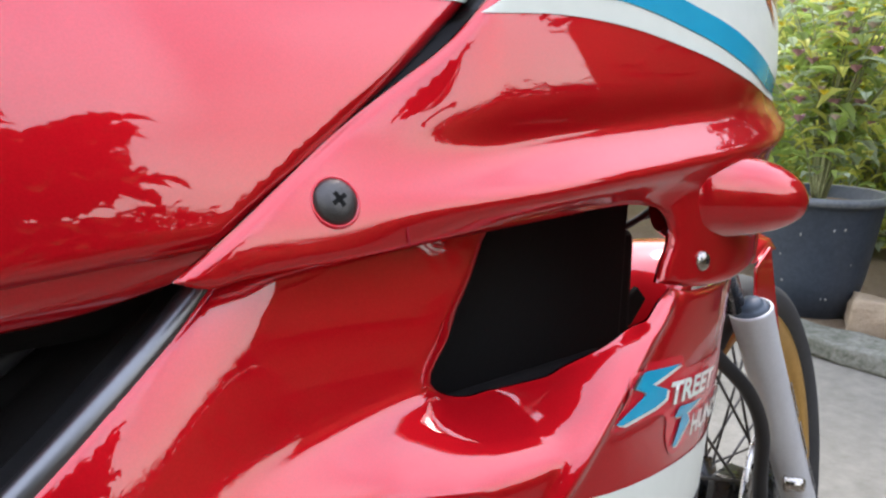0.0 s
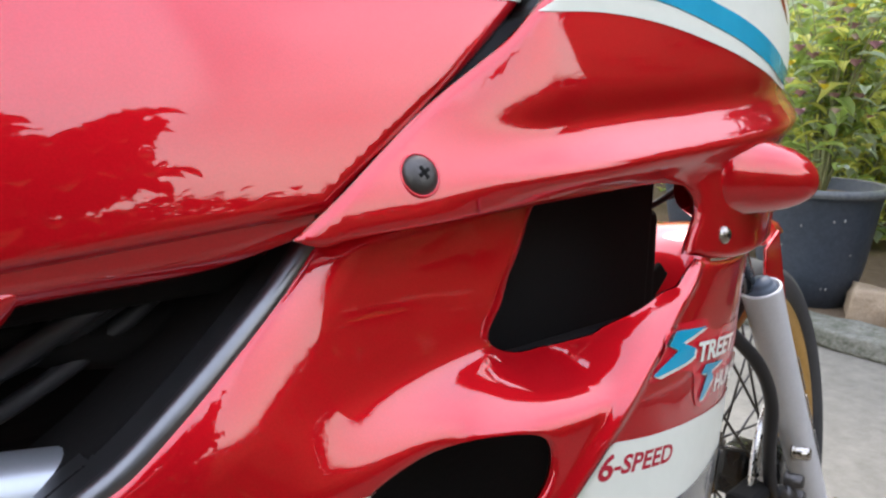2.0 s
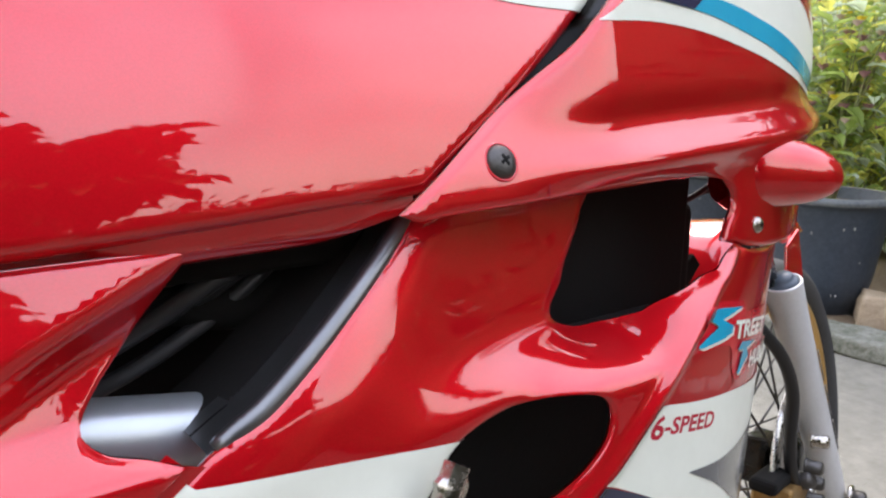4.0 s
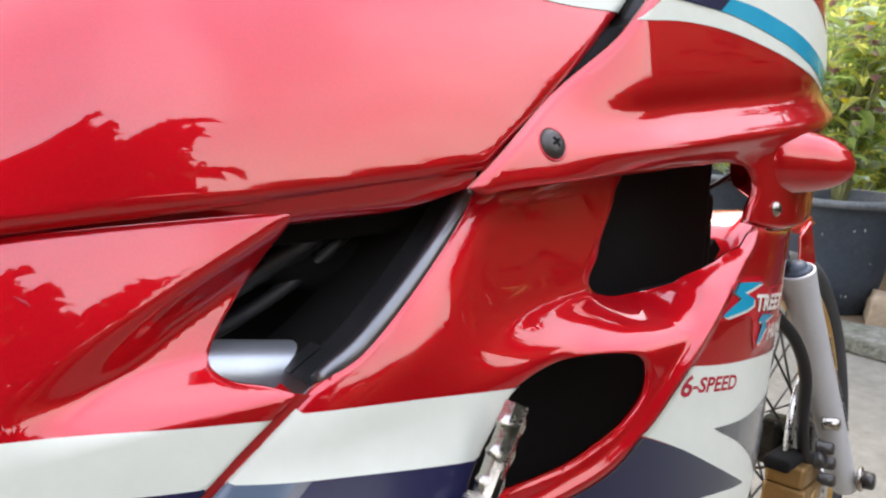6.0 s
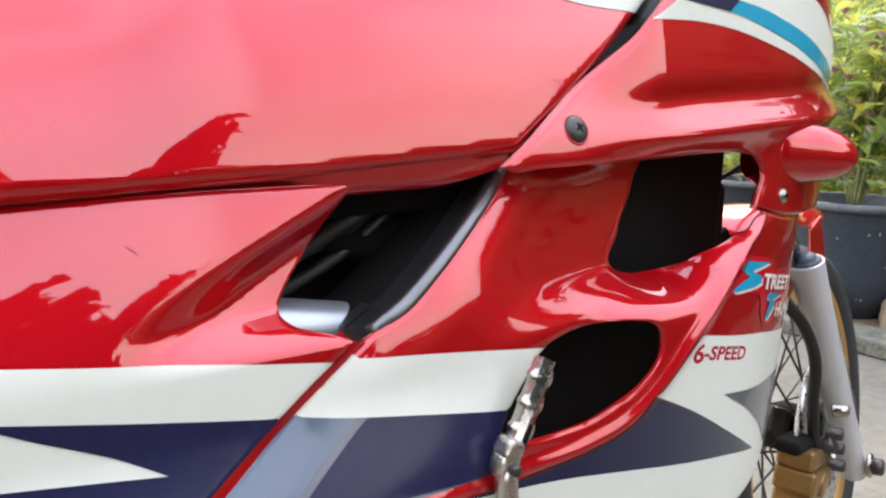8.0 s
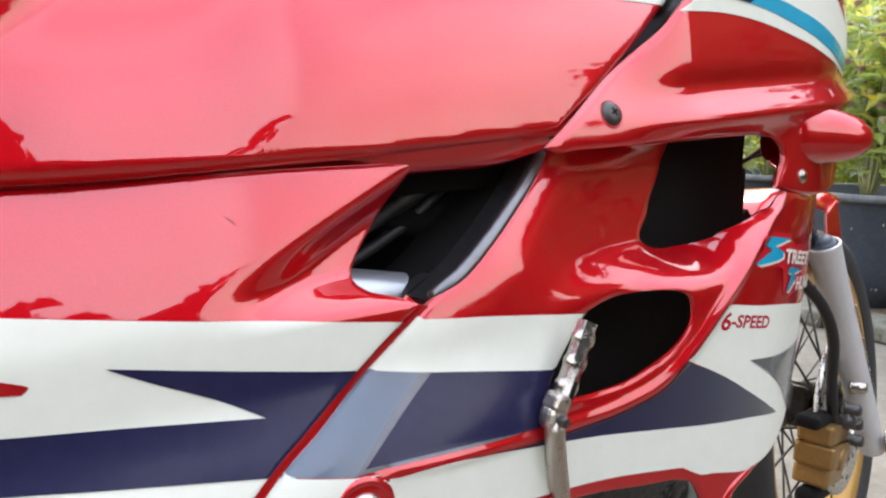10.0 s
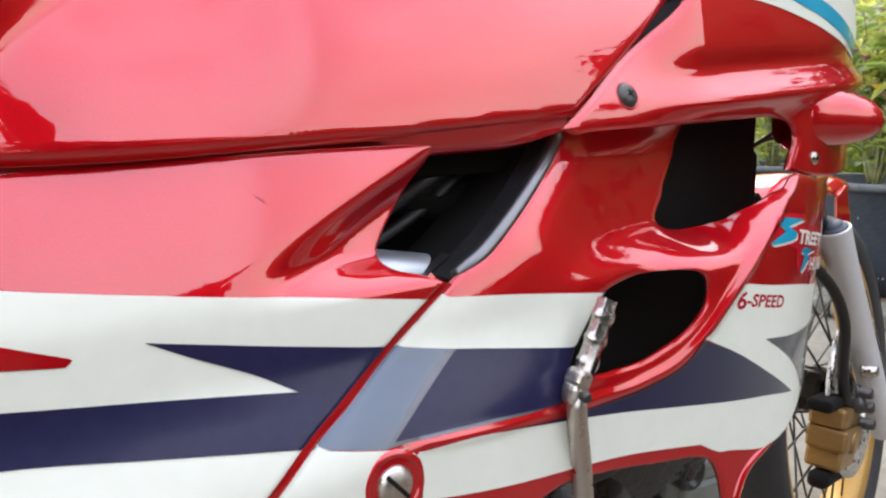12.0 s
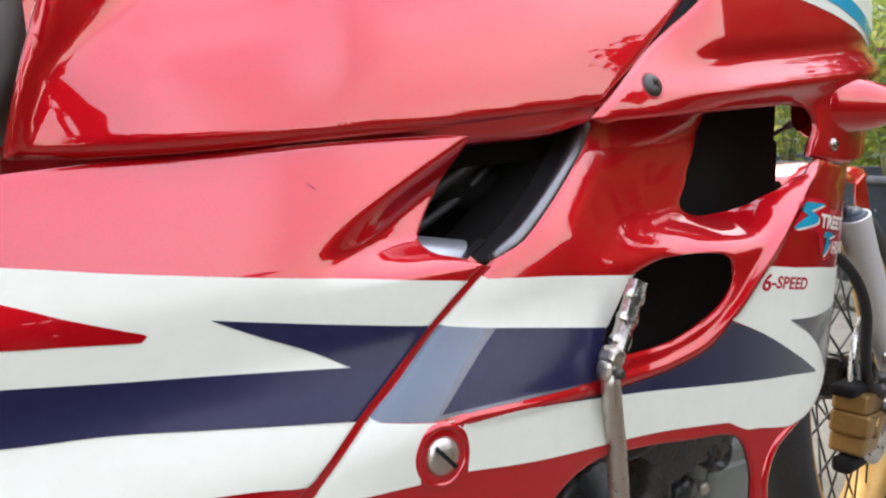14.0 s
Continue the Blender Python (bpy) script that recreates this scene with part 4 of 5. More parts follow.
# frame tubes and the dark engine bay behind the openings
part("frame_tube", tube([(-0.30, 0.335, 0.660), (-0.09, 0.315, 0.626), (0.06, 0.33, 0.594), (0.20, 0.36, 0.569)], 0.020, 24), TUBE, bike, "satin silver frame tube")
part("frame_tube", tube([(-0.09, 0.355, 0.70), (0.02, 0.36, 0.665), (0.14, 0.375, 0.72), (0.30, 0.41, 0.80)], 0.013, 14), BLACK, bike)
part("wiring_loom", tube([(-0.15, 0.35, 0.64), (-0.08, 0.345, 0.655), (-0.02, 0.34, 0.685), (0.03, 0.345, 0.71)], 0.006, 10), GREYHOSE, bike)
part("wiring_loom", tube([(-0.12, 0.37, 0.62), (-0.09, 0.36, 0.67), (-0.06, 0.36, 0.72)], 0.005, 10), GREYHOSE, bike)
for shift in (0.0, 0.022, 0.047):
    part("hose", tube([(-0.20, 0.362, 0.615 + shift), (-0.10, 0.352 + shift * 0.2, 0.628 + shift), (-0.02, 0.350, 0.660 + shift * 0.8), (0.06, 0.362, 0.712 + shift * 0.3)], 0.0048 + shift * 0.06, 10), GREYHOSE, bike)
# unseen panel, added to block sunlight from above between the two cowls
part("sun_block_panel", block((0.25, 0.44, 0.012), pose(0.435, 0.535, 0.862, 0, -4, 0), 0.004, 2), BLACK, bike, "unseen black panel that keeps sun out of the fairing")
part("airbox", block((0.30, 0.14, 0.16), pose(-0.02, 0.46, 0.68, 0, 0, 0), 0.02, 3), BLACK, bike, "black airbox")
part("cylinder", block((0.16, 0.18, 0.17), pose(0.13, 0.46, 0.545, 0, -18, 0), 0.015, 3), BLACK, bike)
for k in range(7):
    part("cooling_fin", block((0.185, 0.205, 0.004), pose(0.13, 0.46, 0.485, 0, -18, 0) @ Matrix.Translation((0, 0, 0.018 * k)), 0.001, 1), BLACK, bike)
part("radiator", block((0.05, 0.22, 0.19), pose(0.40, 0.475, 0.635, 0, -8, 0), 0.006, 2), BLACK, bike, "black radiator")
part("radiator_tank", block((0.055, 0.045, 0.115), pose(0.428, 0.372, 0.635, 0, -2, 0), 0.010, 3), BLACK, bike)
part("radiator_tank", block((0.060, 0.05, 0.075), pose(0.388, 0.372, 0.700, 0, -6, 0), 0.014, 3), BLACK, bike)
part("bracket", plate([(0, 0), (0.018, 0.012), (0.03, 0.0), (0.012, -0.02), (0.0, -0.022)], 0.006, pose(0.450, 0.362, 0.628, 90, 0, 0)), BLACK, bike)
# black sheets close the view here, standing for the darkness inside the fairing
part("bay_dark_sheet", block((0.30, 0.014, 0.23), pose(0.285, 0.352, 0.640, 0, 0, 0), 0.004, 2), BLACK, bike, "black sheet standing for the dark inside the fairing")
part("bay_dark_sheet", block((0.40, 0.014, 0.16), pose(0.175, 0.318, 0.540, 4, 0, 0), 0.004, 2), BLACK, bike, "black sheet standing for the dark inside the fairing")
part("bay_dark_sheet", block((0.34, 0.014, 0.20), pose(-0.10, 0.40, 0.66, 0, 0, 0), 0.004, 2), BLACK, bike, "black sheet standing for the dark inside the fairing")
part("bay_dark_sheet", block((0.36, 0.014, 0.05), pose(0.09, 0.338, 0.715, 0, 0, 0), 0.004, 2), BLACK, bike, "black sheet standing for the dark inside the fairing")
part("wire", tube([(0.40, 0.36, 0.694), (0.425, 0.35, 0.6945), (0.445, 0.342, 0.704), (0.462, 0.335, 0.716), (0.49, 0.33, 0.722)], 0.0028, 8), HOSE, bike)
part("wire", tube([(0.40, 0.365, 0.690), (0.43, 0.352, 0.695), (0.452, 0.345, 0.703), (0.49, 0.335, 0.709)], 0.0024, 8), HOSE, bike)

# engine casing under the fairing
case = part("engine_case", joined(block((0.42, 0.14, 0.27), pose(0.19, 0.385, 0.315), 0.03, 4), block((0.17, 0.10, 0.08), pose(0.20, 0.372, 0.425, 0, -10, 0), 0.02, 4)), ENGINE, bike, "black enamelled engine case")
part("clutch_cover", smooth(lathe([(0.085, 0), (0.085, 0.012), (0.078, 0.020), (0.052, 0.026), (0.050, 0.031), (0.0, 0.032)], pose(0.115, 0.308, 0.340, 90, 0, 0), 48)), ENGINE, bike)
part("cover_ridge", joined(block((0.100, 0.018, 0.014), pose(0.238, 0.298, 0.374, 0, 6, 0), 0.005, 3), block((0.014, 0.018, 0.09), pose(0.196, 0.298, 0.334, 0, -5, 0), 0.005, 3)), CASING, bike, "dusty engine casing ridge")
part("generator_cover", joined(block((0.135, 0.03, 0.14), pose(0.318, 0.318, 0.292, 0, 6, 0), 0.014, 4), block((0.10, 0.02, 0.10), pose(0.318, 0.306, 0.292, 0, 6, 0), 0.009, 3)), GREYCASE, bike, "grey-green enamelled generator cover")
part("mount_plate", plate([(0.140, 0.408), (0.160, 0.396), (0.186, 0.364), (0.200, 0.360), (0.216, 0.364), (0.262, 0.382), (0.272, 0.374), (0.288, 0.366), (0.296, 0.378), (0.292, 0.400), (0.200, 0.414)], 0.007, Matrix.Translation((0, 0.294, 0)) @ pose(0, 0, 0, 90, 0, 0), 0.002), CASING, bike, "dusty black mount plate")
boss = part("casing_boss", smooth(lathe([(0.020, -0.01), (0.020, 0.006), (0.017, 0.010), (0.0135, 0.009), (0.012, 0.002), (0, 0.001)], pose(0.277, 0.296, 0.368, 90, 0, 0), 28)), CASING, bike)
part("boss_plug", smooth(lathe([(0.0095, 0), (0.0095, 0.004), (0.007, 0.006), (0, 0.006)], pose(0.277, 0.294, 0.368, 90, 0, 0), 6)), BOLT, boss)
part("oil_cap", smooth(lathe([(0.024, 0), (0.024, 0.010), (0.021, 0.013), (0.016, 0.012), (0.014, 0.006), (0, 0.006)], pose(0.160, 0.298, 0.350, 90, 0, 0), 32)), CASING, bike)
part("casing_boss", smooth(lathe([(0.018, 0), (0.018, 0.012), (0.014, 0.016), (0, 0.017)], pose(0.225, 0.304, 0.338, 90, 0, 0), 24)), CASING, bike)
part("cable_bracket", joined(block((0.030, 0.006, 0.012), pose(0.104, 0.292, 0.402, 0, 24, 0), 0.002, 2), block((0.008, 0.006, 0.026), pose(0.094, 0.292, 0.396, 0, 24, 0), 0.002, 2)), STEEL, bike, "dull steel cable bracket")
part("engine_hose", tube([(0.07, 0.30, 0.425), (0.12, 0.292, 0.412), (0.17, 0.292, 0.415), (0.215, 0.300, 0.430)], 0.007, 10), GREYHOSE, bike)
for x, z in ((0.050, 0.412), (0.078, 0.398), (0.246, 0.386), (0.060, 0.30), (0.20, 0.30), (0.262, 0.330), (0.352, 0.345)):
    part("case_bolt", smooth(lathe([(0.0075, 0), (0.0075, 0.006), (0.006, 0.008), (0, 0.008)], pose(x, 0.302, z, 90, 0, 0), 8)), STEEL, bike)
part("belly_pan", block((0.50, 0.24, 0.05), pose(0.0, 0.43, 0.235), 0.02, 3), RED, bike)

# kick lever: a flat arm and a folding, serrated foot piece
lever = tagged(new("kick_lever"), "worn chrome kick lever with a folding foot piece")
lever.parent = bike
part("arm", tube([(0.058, 0.250, 0.36), (0.051, 0.226, 0.41), (0.041, 0.219, 0.47), (0.032, 0.2165, 0.518), (0.030, 0.2165, 0.540)], [0.0092, 0.0090, 0.0084, 0.0080, 0.0078], 8, 0.012), STEEL, lever, "dull steel arm")
FOOT = Matrix.Translation((0.0325, 0.2245, 0.542)) @ pose(0, 0, 0, 0, 31, 0) @ pose(0, 0, 0, 84, 0, 0)
foot = bmesh.new()
rows = []
for k in range(65):
    u = k / 64
    v = -0.006 + 0.0765 * u
    tooth = math.exp(-((((u * 4.2) % 1 - 0.5) / 0.13) ** 2)) if 0.2 < u < 0.97 else 0.0
    wave = 0.5 + 0.5 * math.sin(2 * math.pi * (u * 4.2 - 0.3))
    trim = 1 - 0.55 * ease(0.90, 1.0, u)
    left, right = -0.0040 - 0.0022 * tooth - 0.003 * ease(0.3, 0.0, u), (0.0108 + 0.0026 * wave * ease(0.15, 0.3, u)) * trim
    ridge = 0.0005 + 0.0035 * u
    base = -0.0030 - 0.003 * ease(0.3, 0.0, u)
    rows.append([foot.verts.new(FOOT @ Vector(c)) for c in ((left, v, 0.0005), (left, v, 0.0042), (base, v, 0.0078), (ridge - 0.0012, v, 0.0114), (ridge, v, 0.0119), (ridge + 0.0012, v, 0.0115), (0.0082 * trim, v, 0.0086), (right, v, 0.0072), (right, v, 0.0030))])
for a, b in zip(rows, rows[1:]):
    for k in range(9):
        foot.faces.new((a[k], a[(k + 1) % 9], b[(k + 1) % 9], b[k])).smooth = True
foot.faces.new(rows[0][::-1]), foot.faces.new(rows[-1])
part("foot_piece", foot, CHROME, lever, "worn chrome serrated foot piece").data.set_sharp_from_angle(angle=radians(18))
part("hinge", joined(block((0.018, 0.016, 0.018), pose(0.0305, 0.2185, 0.541, 0, 12, 0), 0.006, 3), block((0.0155, 0.016, 0.014), pose(0.0335, 0.2185, 0.551, 0, 28, 0), 0.004, 3)), STEEL, lever)
part("hinge_pin", smooth(lathe([(0, 0.003), (0.0035, 0.003), (0.0042, 0.0015), (0.0042, -0.003), (0, -0.003)], pose(0.0305, 0.2080, 0.541, 90, 0, 0), 14)), BOLT, lever)
part("slot", block((0.0024, 0.018, 0.003), FOOT @ Matrix.Translation((0.0046, 0.018, 0.0108)), 0.001, 2), BLACK, lever)
part("hub", smooth(lathe([(0, -0.02), (0.02, -0.02), (0.02, 0.02), (0.016, 0.024), (0, 0.024)], pose(0.060, 0.262, 0.36, 90, 0, 0), 24)), STEEL, lever)

# seat
seat = bmesh.new()
rows = []
for k, (x, half, low, top) in enumerate(((-0.309, 0.100, 0.745, 0.84), (-0.315, 0.155, 0.722, 0.865), (-0.336, 0.172, 0.708, 0.872), (-0.45, 0.170, 0.70, 0.835), (-0.60, 0.14, 0.705, 0.81), (-0.75, 0.13, 0.72, 0.83), (-0.86, 0.10, 0.74, 0.85), (-0.88, 0.05, 0.76, 0.84))):
    row = []
    for j in range(24):
        a = 2 * math.pi * j / 24
        c, s = math.cos(a), math.sin(a)
        y = half * math.copysign(abs(c) ** 0.6, c)
        z = (low + top) / 2 + (top - low) / 2 * math.copysign(abs(s) ** 0.7, s)
        row.append(seat.verts.new((x, middle(z) + y * 1.35, z)))
    rows.append(row)
for a, b in zip(rows, rows[1:]):
    for j in range(24):
        seat.faces.new((a[j], a[(j + 1) % 24], b[(j + 1) % 24], b[j])).smooth = True
seat.faces.new(rows[0]), seat.faces.new(rows[-1][::-1])
part("seat", seat, VINYL, bike, "grey-black vinyl seat")

# front wheel, steered a little to the far side
STEER, AXLE, RIM_R, TYRE_R = 12.0, Vector((0.818, 0.441, 0.275)), 0.246, 0.296
WHEEL = Matrix.Translation(AXLE) @ pose(0, 0, 0, 0, 0, STEER) @ pose(0, 0, 0, -8, 0, 0)  # wheel plane is its own xz plane
SPIN = WHEEL @ pose(0, 0, 0, 90, 0, 0)  # axis along z
wheel = tagged(new("front_wheel"), "spoked front wheel with a gold rim")
wheel.parent = bike
tyre = part("tyre", lathe([(RIM_R + 0.002, -0.030), (RIM_R + 0.012, -0.037), (RIM_R + 0.026, -0.041), (RIM_R + 0.038, -0.036), (TYRE_R - 0.006, -0.022), (TYRE_R, 0.0), (TYRE_R - 0.006, 0.022), (RIM_R + 0.038, 0.036), (RIM_R + 0.026, 0.041), (RIM_R + 0.012, 0.037), (RIM_R + 0.002, 0.030)], SPIN, 96, True), RUBBER, wheel, "black road tyre")
part("rim", lathe([(RIM_R + 0.006, -0.031), (RIM_R - 0.006, -0.032), (RIM_R - 0.018, -0.026), (RIM_R - 0.024, -0.014), (RIM_R - 0.026, 0.0), (RIM_R - 0.024, 0.014), (RIM_R - 0.018, 0.026), (RIM_R - 0.006, 0.032), (RIM_R + 0.006, 0.031)], SPIN, 96, True), RIMGOLD, wheel, "gold anodised rim")
part("hub", smooth(lathe([(0, -0.055), (0.022, -0.055), (0.026, -0.05), (0.045, -0.045), (0.045, -0.036), (0.024, -0.03), (0.022, 0), (0.024, 0.03), (0.045, 0.036), (0.045, 0.045), (0.022, 0.055), (0, 0.055)], SPIN, 32)), ENGINE, wheel, "black hub")
for k in range(36):
    side = 1 if k % 2 else -1
    a, b = 2 * math.pi * k / 36, 2 * math.pi * (k + (3.2 if k % 4 < 2 else -3.2)) / 36
    p, q = SPIN @ Vector((0.042 * math.cos(b), 0.042 * math.sin(b), 0.04 * side)), SPIN @ Vector(((RIM_R - 0.024) * math.cos(a), (RIM_R - 0.024) * math.sin(a), 0.006 * side))
    part("spoke", tube([p, q], 0.0019, 6, 0.2), BOLT, wheel)
disc = part("brake_disc", smooth(lathe([(0.075, -0.0485), (0.128, -0.0485), (0.128, -0.0525), (0.075, -0.0525)], SPIN @ pose(0, 0, 0, 180, 0, 0), 64, True)), DISC, wheel, "drilled steel brake disc")
for k in range(30):
    a = 2 * math.pi * k / 30
    r = (0.092, 0.103, 0.114)[k % 3]
    part("drilled_hole", lathe([(0, 0.0528), (0.0036, 0.0528), (0.0036, 0.05)], SPIN @ Matrix.Translation((r * math.cos(a), r * math.sin(a), 0)), 8), BLACK, disc)

# fork
fork_low, fork_up = Vector((0.862, 0.352, 0.225)), Vector((0.7194, 0.3911, 0.564))
steer_side = (WHEEL.to_3x3() @ Vector((0, 1, 0))).normalized()
along = (fork_up - fork_low).normalized()
for k, shift in enumerate((0.0, 0.185)):
    d = steer_side * shift
    leg = tagged(new("fork_leg"), "silver telescopic fork leg")
    leg.parent = bike
    part("lower_tube", tube([fork_low + d, fork_low + d + along * 0.05, fork_low + d + along * 0.15, fork_low + d + along * 0.30, fork_up + d], [0.0175, 0.0195, 0.0205, 0.0215, 0.0235], 28, 0.02, False), FORK, leg, "silver painted lower tube")
    part("tube_rim", smooth(lathe([(0.0235, -0.001), (0.0238, 0.002), (0.0228, 0.0034), (0.0208, 0.0034), (0.0198, 0.001), (0.0195, -0.008)], aim(fork_up + d, along), 32)), FORK, leg)
    part("dust_seal", smooth(lathe([(0.0197, -0.007), (0.0192, 0.001), (0.0180, 0.005), (0.0160, 0.0065), (0.0148, 0.0065), (0.0142, 0.010), (0.0120, 0.013), (0.0, 0.014)], aim(fork_up + d, along), 32)), SEAL, leg, "blue-black rubber dust seal")
    part("stanchion", tube([fork_up + d + Vector((-0.010, 0.012, 0.0)), fork_up + d + Vector((-0.010, 0.012, 0.0)) + along * 0.42], 0.0110, 20, 0.2), CHROME, leg, "chrome stanchion")
axle = tagged(new("axle_bolt"), "dark axle bolt on a bright washer")
axle.parent = bike
m = aim(fork_low + along * 0.022, -steer_side)
part("washer", smooth(lathe([(0, 0.022), (0.016, 0.022), (0.018, 0.024), (0.018, 0.027), (0.010, 0.029), (0, 0.029)], m, 24)), CHROME, axle)
part("hexagon_head", lathe([(0, 0.026), (0.0125, 0.026), (0.0125, 0.040), (0.010, 0.043), (0, 0.043)], m, 6), BOLT, axle)

# lettering bars along the outer face of the fork leg
side = along.cross(steer_side).normalized()
for k in range(21):
    if k % 7 == 6:
        continue
    at = fork_low.lerp(fork_up, 0.30 + 0.022 * k)
    r = 0.0206 + 0.0032 * (0.30 + 0.022 * k)
    face = (-steer_side * 0.97 - side * 0.24).normalized()
    turn = Matrix((face, along, face.cross(along))).transposed().to_4x4()
    part("lettering_bar", block((0.0012, 0.0052, 0.0075), Matrix.Translation(at + face * r) @ turn, 0.0003, 1), BOLT, bike)

# brake hose and caliper
part("brake_hose", tube([(0.58, 0.39, 0.60), (0.635, 0.385, 0.54), (0.688, 0.368, 0.485), (0.718, 0.362, 0.43), (0.727, 0.362, 0.365), (0.738, 0.36, 0.315), (0.757, 0.358, 0.288)], 0.0080, 14), HOSE, bike, "black brake hose in a thick sleeve")
part("hose_end", smooth(lathe([(0, -0.012), (0.011, -0.012), (0.012, -0.008), (0.012, 0.008), (0.009, 0.012), (0, 0.012)], pose(0.760, 0.352, 0.300, 60, 20, 0), 16)), BOLT, bike)
caliper = tagged(new("brake_caliper"), "gold anodised brake caliper")
caliper.parent = bike
CAL = Matrix.Translation((0.735, 0.372, 0.247)) @ pose(0, 0, 0, 0, 0, STEER) @ pose(0, 0, 0, 0, 12, 0)
part("body", joined(block((0.092, 0.050, 0.030), CAL @ Matrix.Translation((0, 0, 0.036)), 0.005), block((0.092, 0.056, 0.034), CAL @ Matrix.Translation((0, -0.003, 0.004)), 0.005), block((0.084, 0.050, 0.030), CAL @ Matrix.Translation((0.008, 0, -0.029)), 0.005)), GOLD, caliper)
part("piston_cap", smooth(lathe([(0, 0.034), (0.015, 0.034), (0.017, 0.031), (0.017, 0.02), (0, 0.02)], CAL @ pose(0, 0, 0, 90, 0, 0), 24)), GOLD, caliper)
part("bracket", block((0.10, 0.016, 0.022), CAL @ Matrix.Translation((0.055, -0.01, -0.035)), 0.003), STEEL, caliper)
part("pad", block((0.105, 0.030, 0.026), CAL @ Matrix.Translation((0.005, 0, -0.060)), 0.010, 3), BLACK, caliper, "black brake pad carrier")
part("clamp", block((0.082, 0.034, 0.018), Matrix.Translation((0.702, 0.368, 0.312)) @ pose(0, 0, 0, 0, 10, STEER), 0.006), BLACK, caliper, "black hose clamp")
part("speedometer_drive", joined(block((0.066, 0.030, 0.044), Matrix.Translation((0.790, 0.432, 0.303)) @ pose(0, 0, 0, 0, 10, STEER), 0.006), block((0.030, 0.034, 0.058), Matrix.Translation((0.772, 0.430, 0.290)) @ pose(0, 0, 0, 0, 10, STEER), 0.005)), ENGINE, bike, "black speedometer drive housing")
for at in ((0.793, 0.352, 0.345), (0.768, 0.345, 0.318), (0.777, 0.345, 0.293), (0.790, 0.347, 0.262)):
    part("caliper_bolt", smooth(lathe([(0, 0.010), (0.007, 0.010), (0.009, 0.007), (0.009, -0.008), (0.0115, -0.008), (0.0115, -0.011), (0, -0.011)], aim(at, -steer_side), 12)), CHROME if at[2] > 0.34 else BOLT, caliper)

# front mudguard
guard = bmesh.new()
rows = []
for k in range(25):
    a = radians(89 + k * 3.4)
    row = []
    for j in range(9):
        u = (j - 4) / 4
        r = TYRE_R + 0.060 + 0.090 * ease(3, 11, k) - 0.022 * abs(u) ** 3 - 0.03 * ease(18, 24, k)
        row.append(guard.verts.new(SPIN @ Vector((r * math.cos(a), r * math.sin(a), 0.064 * math.sin(u * 1.45)))))
    rows.append(row)
for a, b in zip(rows, rows[1:]):
    for j in range(8):
        guard.faces.new((a[j], a[j + 1], b[j + 1], b[j])).smooth = True
fender = part("mudguard", guard, RED, bike, "glossy red front mudguard")
solid = fender.modifiers.new("thickness", "SOLIDIFY")
solid.thickness = 0.003
for side in (-1, 1):
    stay = plate([(-0.02, 0.340), (-0.075, 0.325), (-0.085, 0.26), (-0.040, 0.21), (-0.012, 0.205), (0.0, 0.235)], 0.004, WHEEL @ pose(0, 0, 0, 90, 0, 0) @ Matrix.Translation((0, 0, 0.062 * side)))
    part("mudguard_stay", stay, RED, bike)

# rear wheel and stand, hidden behind the bodywork
REAR = Matrix.Translation((-0.46, middle(0.28), 0.285)) @ pose(0, 0, 0, 82, 0, 0)
rear = tagged(new("rear_wheel"), "rear wheel with a black tyre")
rear.parent = bike
part("tyre", lathe([(0.22, -0.045), (0.25, -0.055), (0.275, -0.04), (0.288, 0), (0.275, 0.04), (0.25, 0.055), (0.22, 0.045)], REAR, 64, True), RUBBER, rear)
part("rim", lathe([(0.226, -0.045), (0.20, -0.04), (0.195, 0), (0.20, 0.04), (0.226, 0.045)], REAR, 64, True), GOLD, rear)
part("hub", lathe([(0, -0.06), (0.05, -0.06), (0.05, 0.06), (0, 0.06)], REAR, 24), STEEL, rear)
for k in range(18):
    a = 2 * math.pi * k / 18
    part("spoke", tube([REAR @ Vector((0.045 * math.cos(a + 0.4), 0.045 * math.sin(a + 0.4), 0)), REAR @ Vector((0.2 * math.cos(a), 0.2 * math.sin(a), 0))], 0.002, 6, 0.3), STEEL, rear)
part("swing_arm", block((0.44, 0.05, 0.05), pose(-0.26, middle(0.3) - 0.11, 0.31, 0, 5, 0), 0.01), STEEL, bike)
part("side_stand", tube([(-0.06, 0.52, 0.26), (-0.10, 0.64, 0.10), (-0.12, 0.70, 0.012)], 0.011, 10), BOLT, bike)


# ---------------------------------------------------------------- ground, kerb, pots and plants
def sheet_ground():
    bm = bmesh.new()
    bmesh.ops.create_grid(bm, x_segments=40, y_segments=40, size=200)
    return bm


def rough_stone(size, m, seed, wear, undercut=1.0):
    """A hewn or cast block with knocked corners, worn in under its nose."""
    bm = bmesh.new()
    bmesh.ops.create_cube(bm, size=1.0)
    bmesh.ops.subdivide_edges(bm, edges=bm.edges, cuts=11, use_grid_fill=True)
    for v in bm.verts:
        u = v.co * 2
        corner = 1 - 0.05 * (abs(u.x * u.z) ** 6)
        v.co = Vector((v.co.x * size[0] * corner, v.co.y * size[1], v.co.z * size[2] * corner))
        if u.z < -0.4:
            v.co.x *= undercut
        at = v.co + Vector((0, seed, 0))
        v.co += noise.noise_vector(at * 9) * wear + noise.noise_vector(at * 34) * wear * 0.4
    bmesh.ops.transform(bm, matrix=m, verts=bm.verts)
    return bm


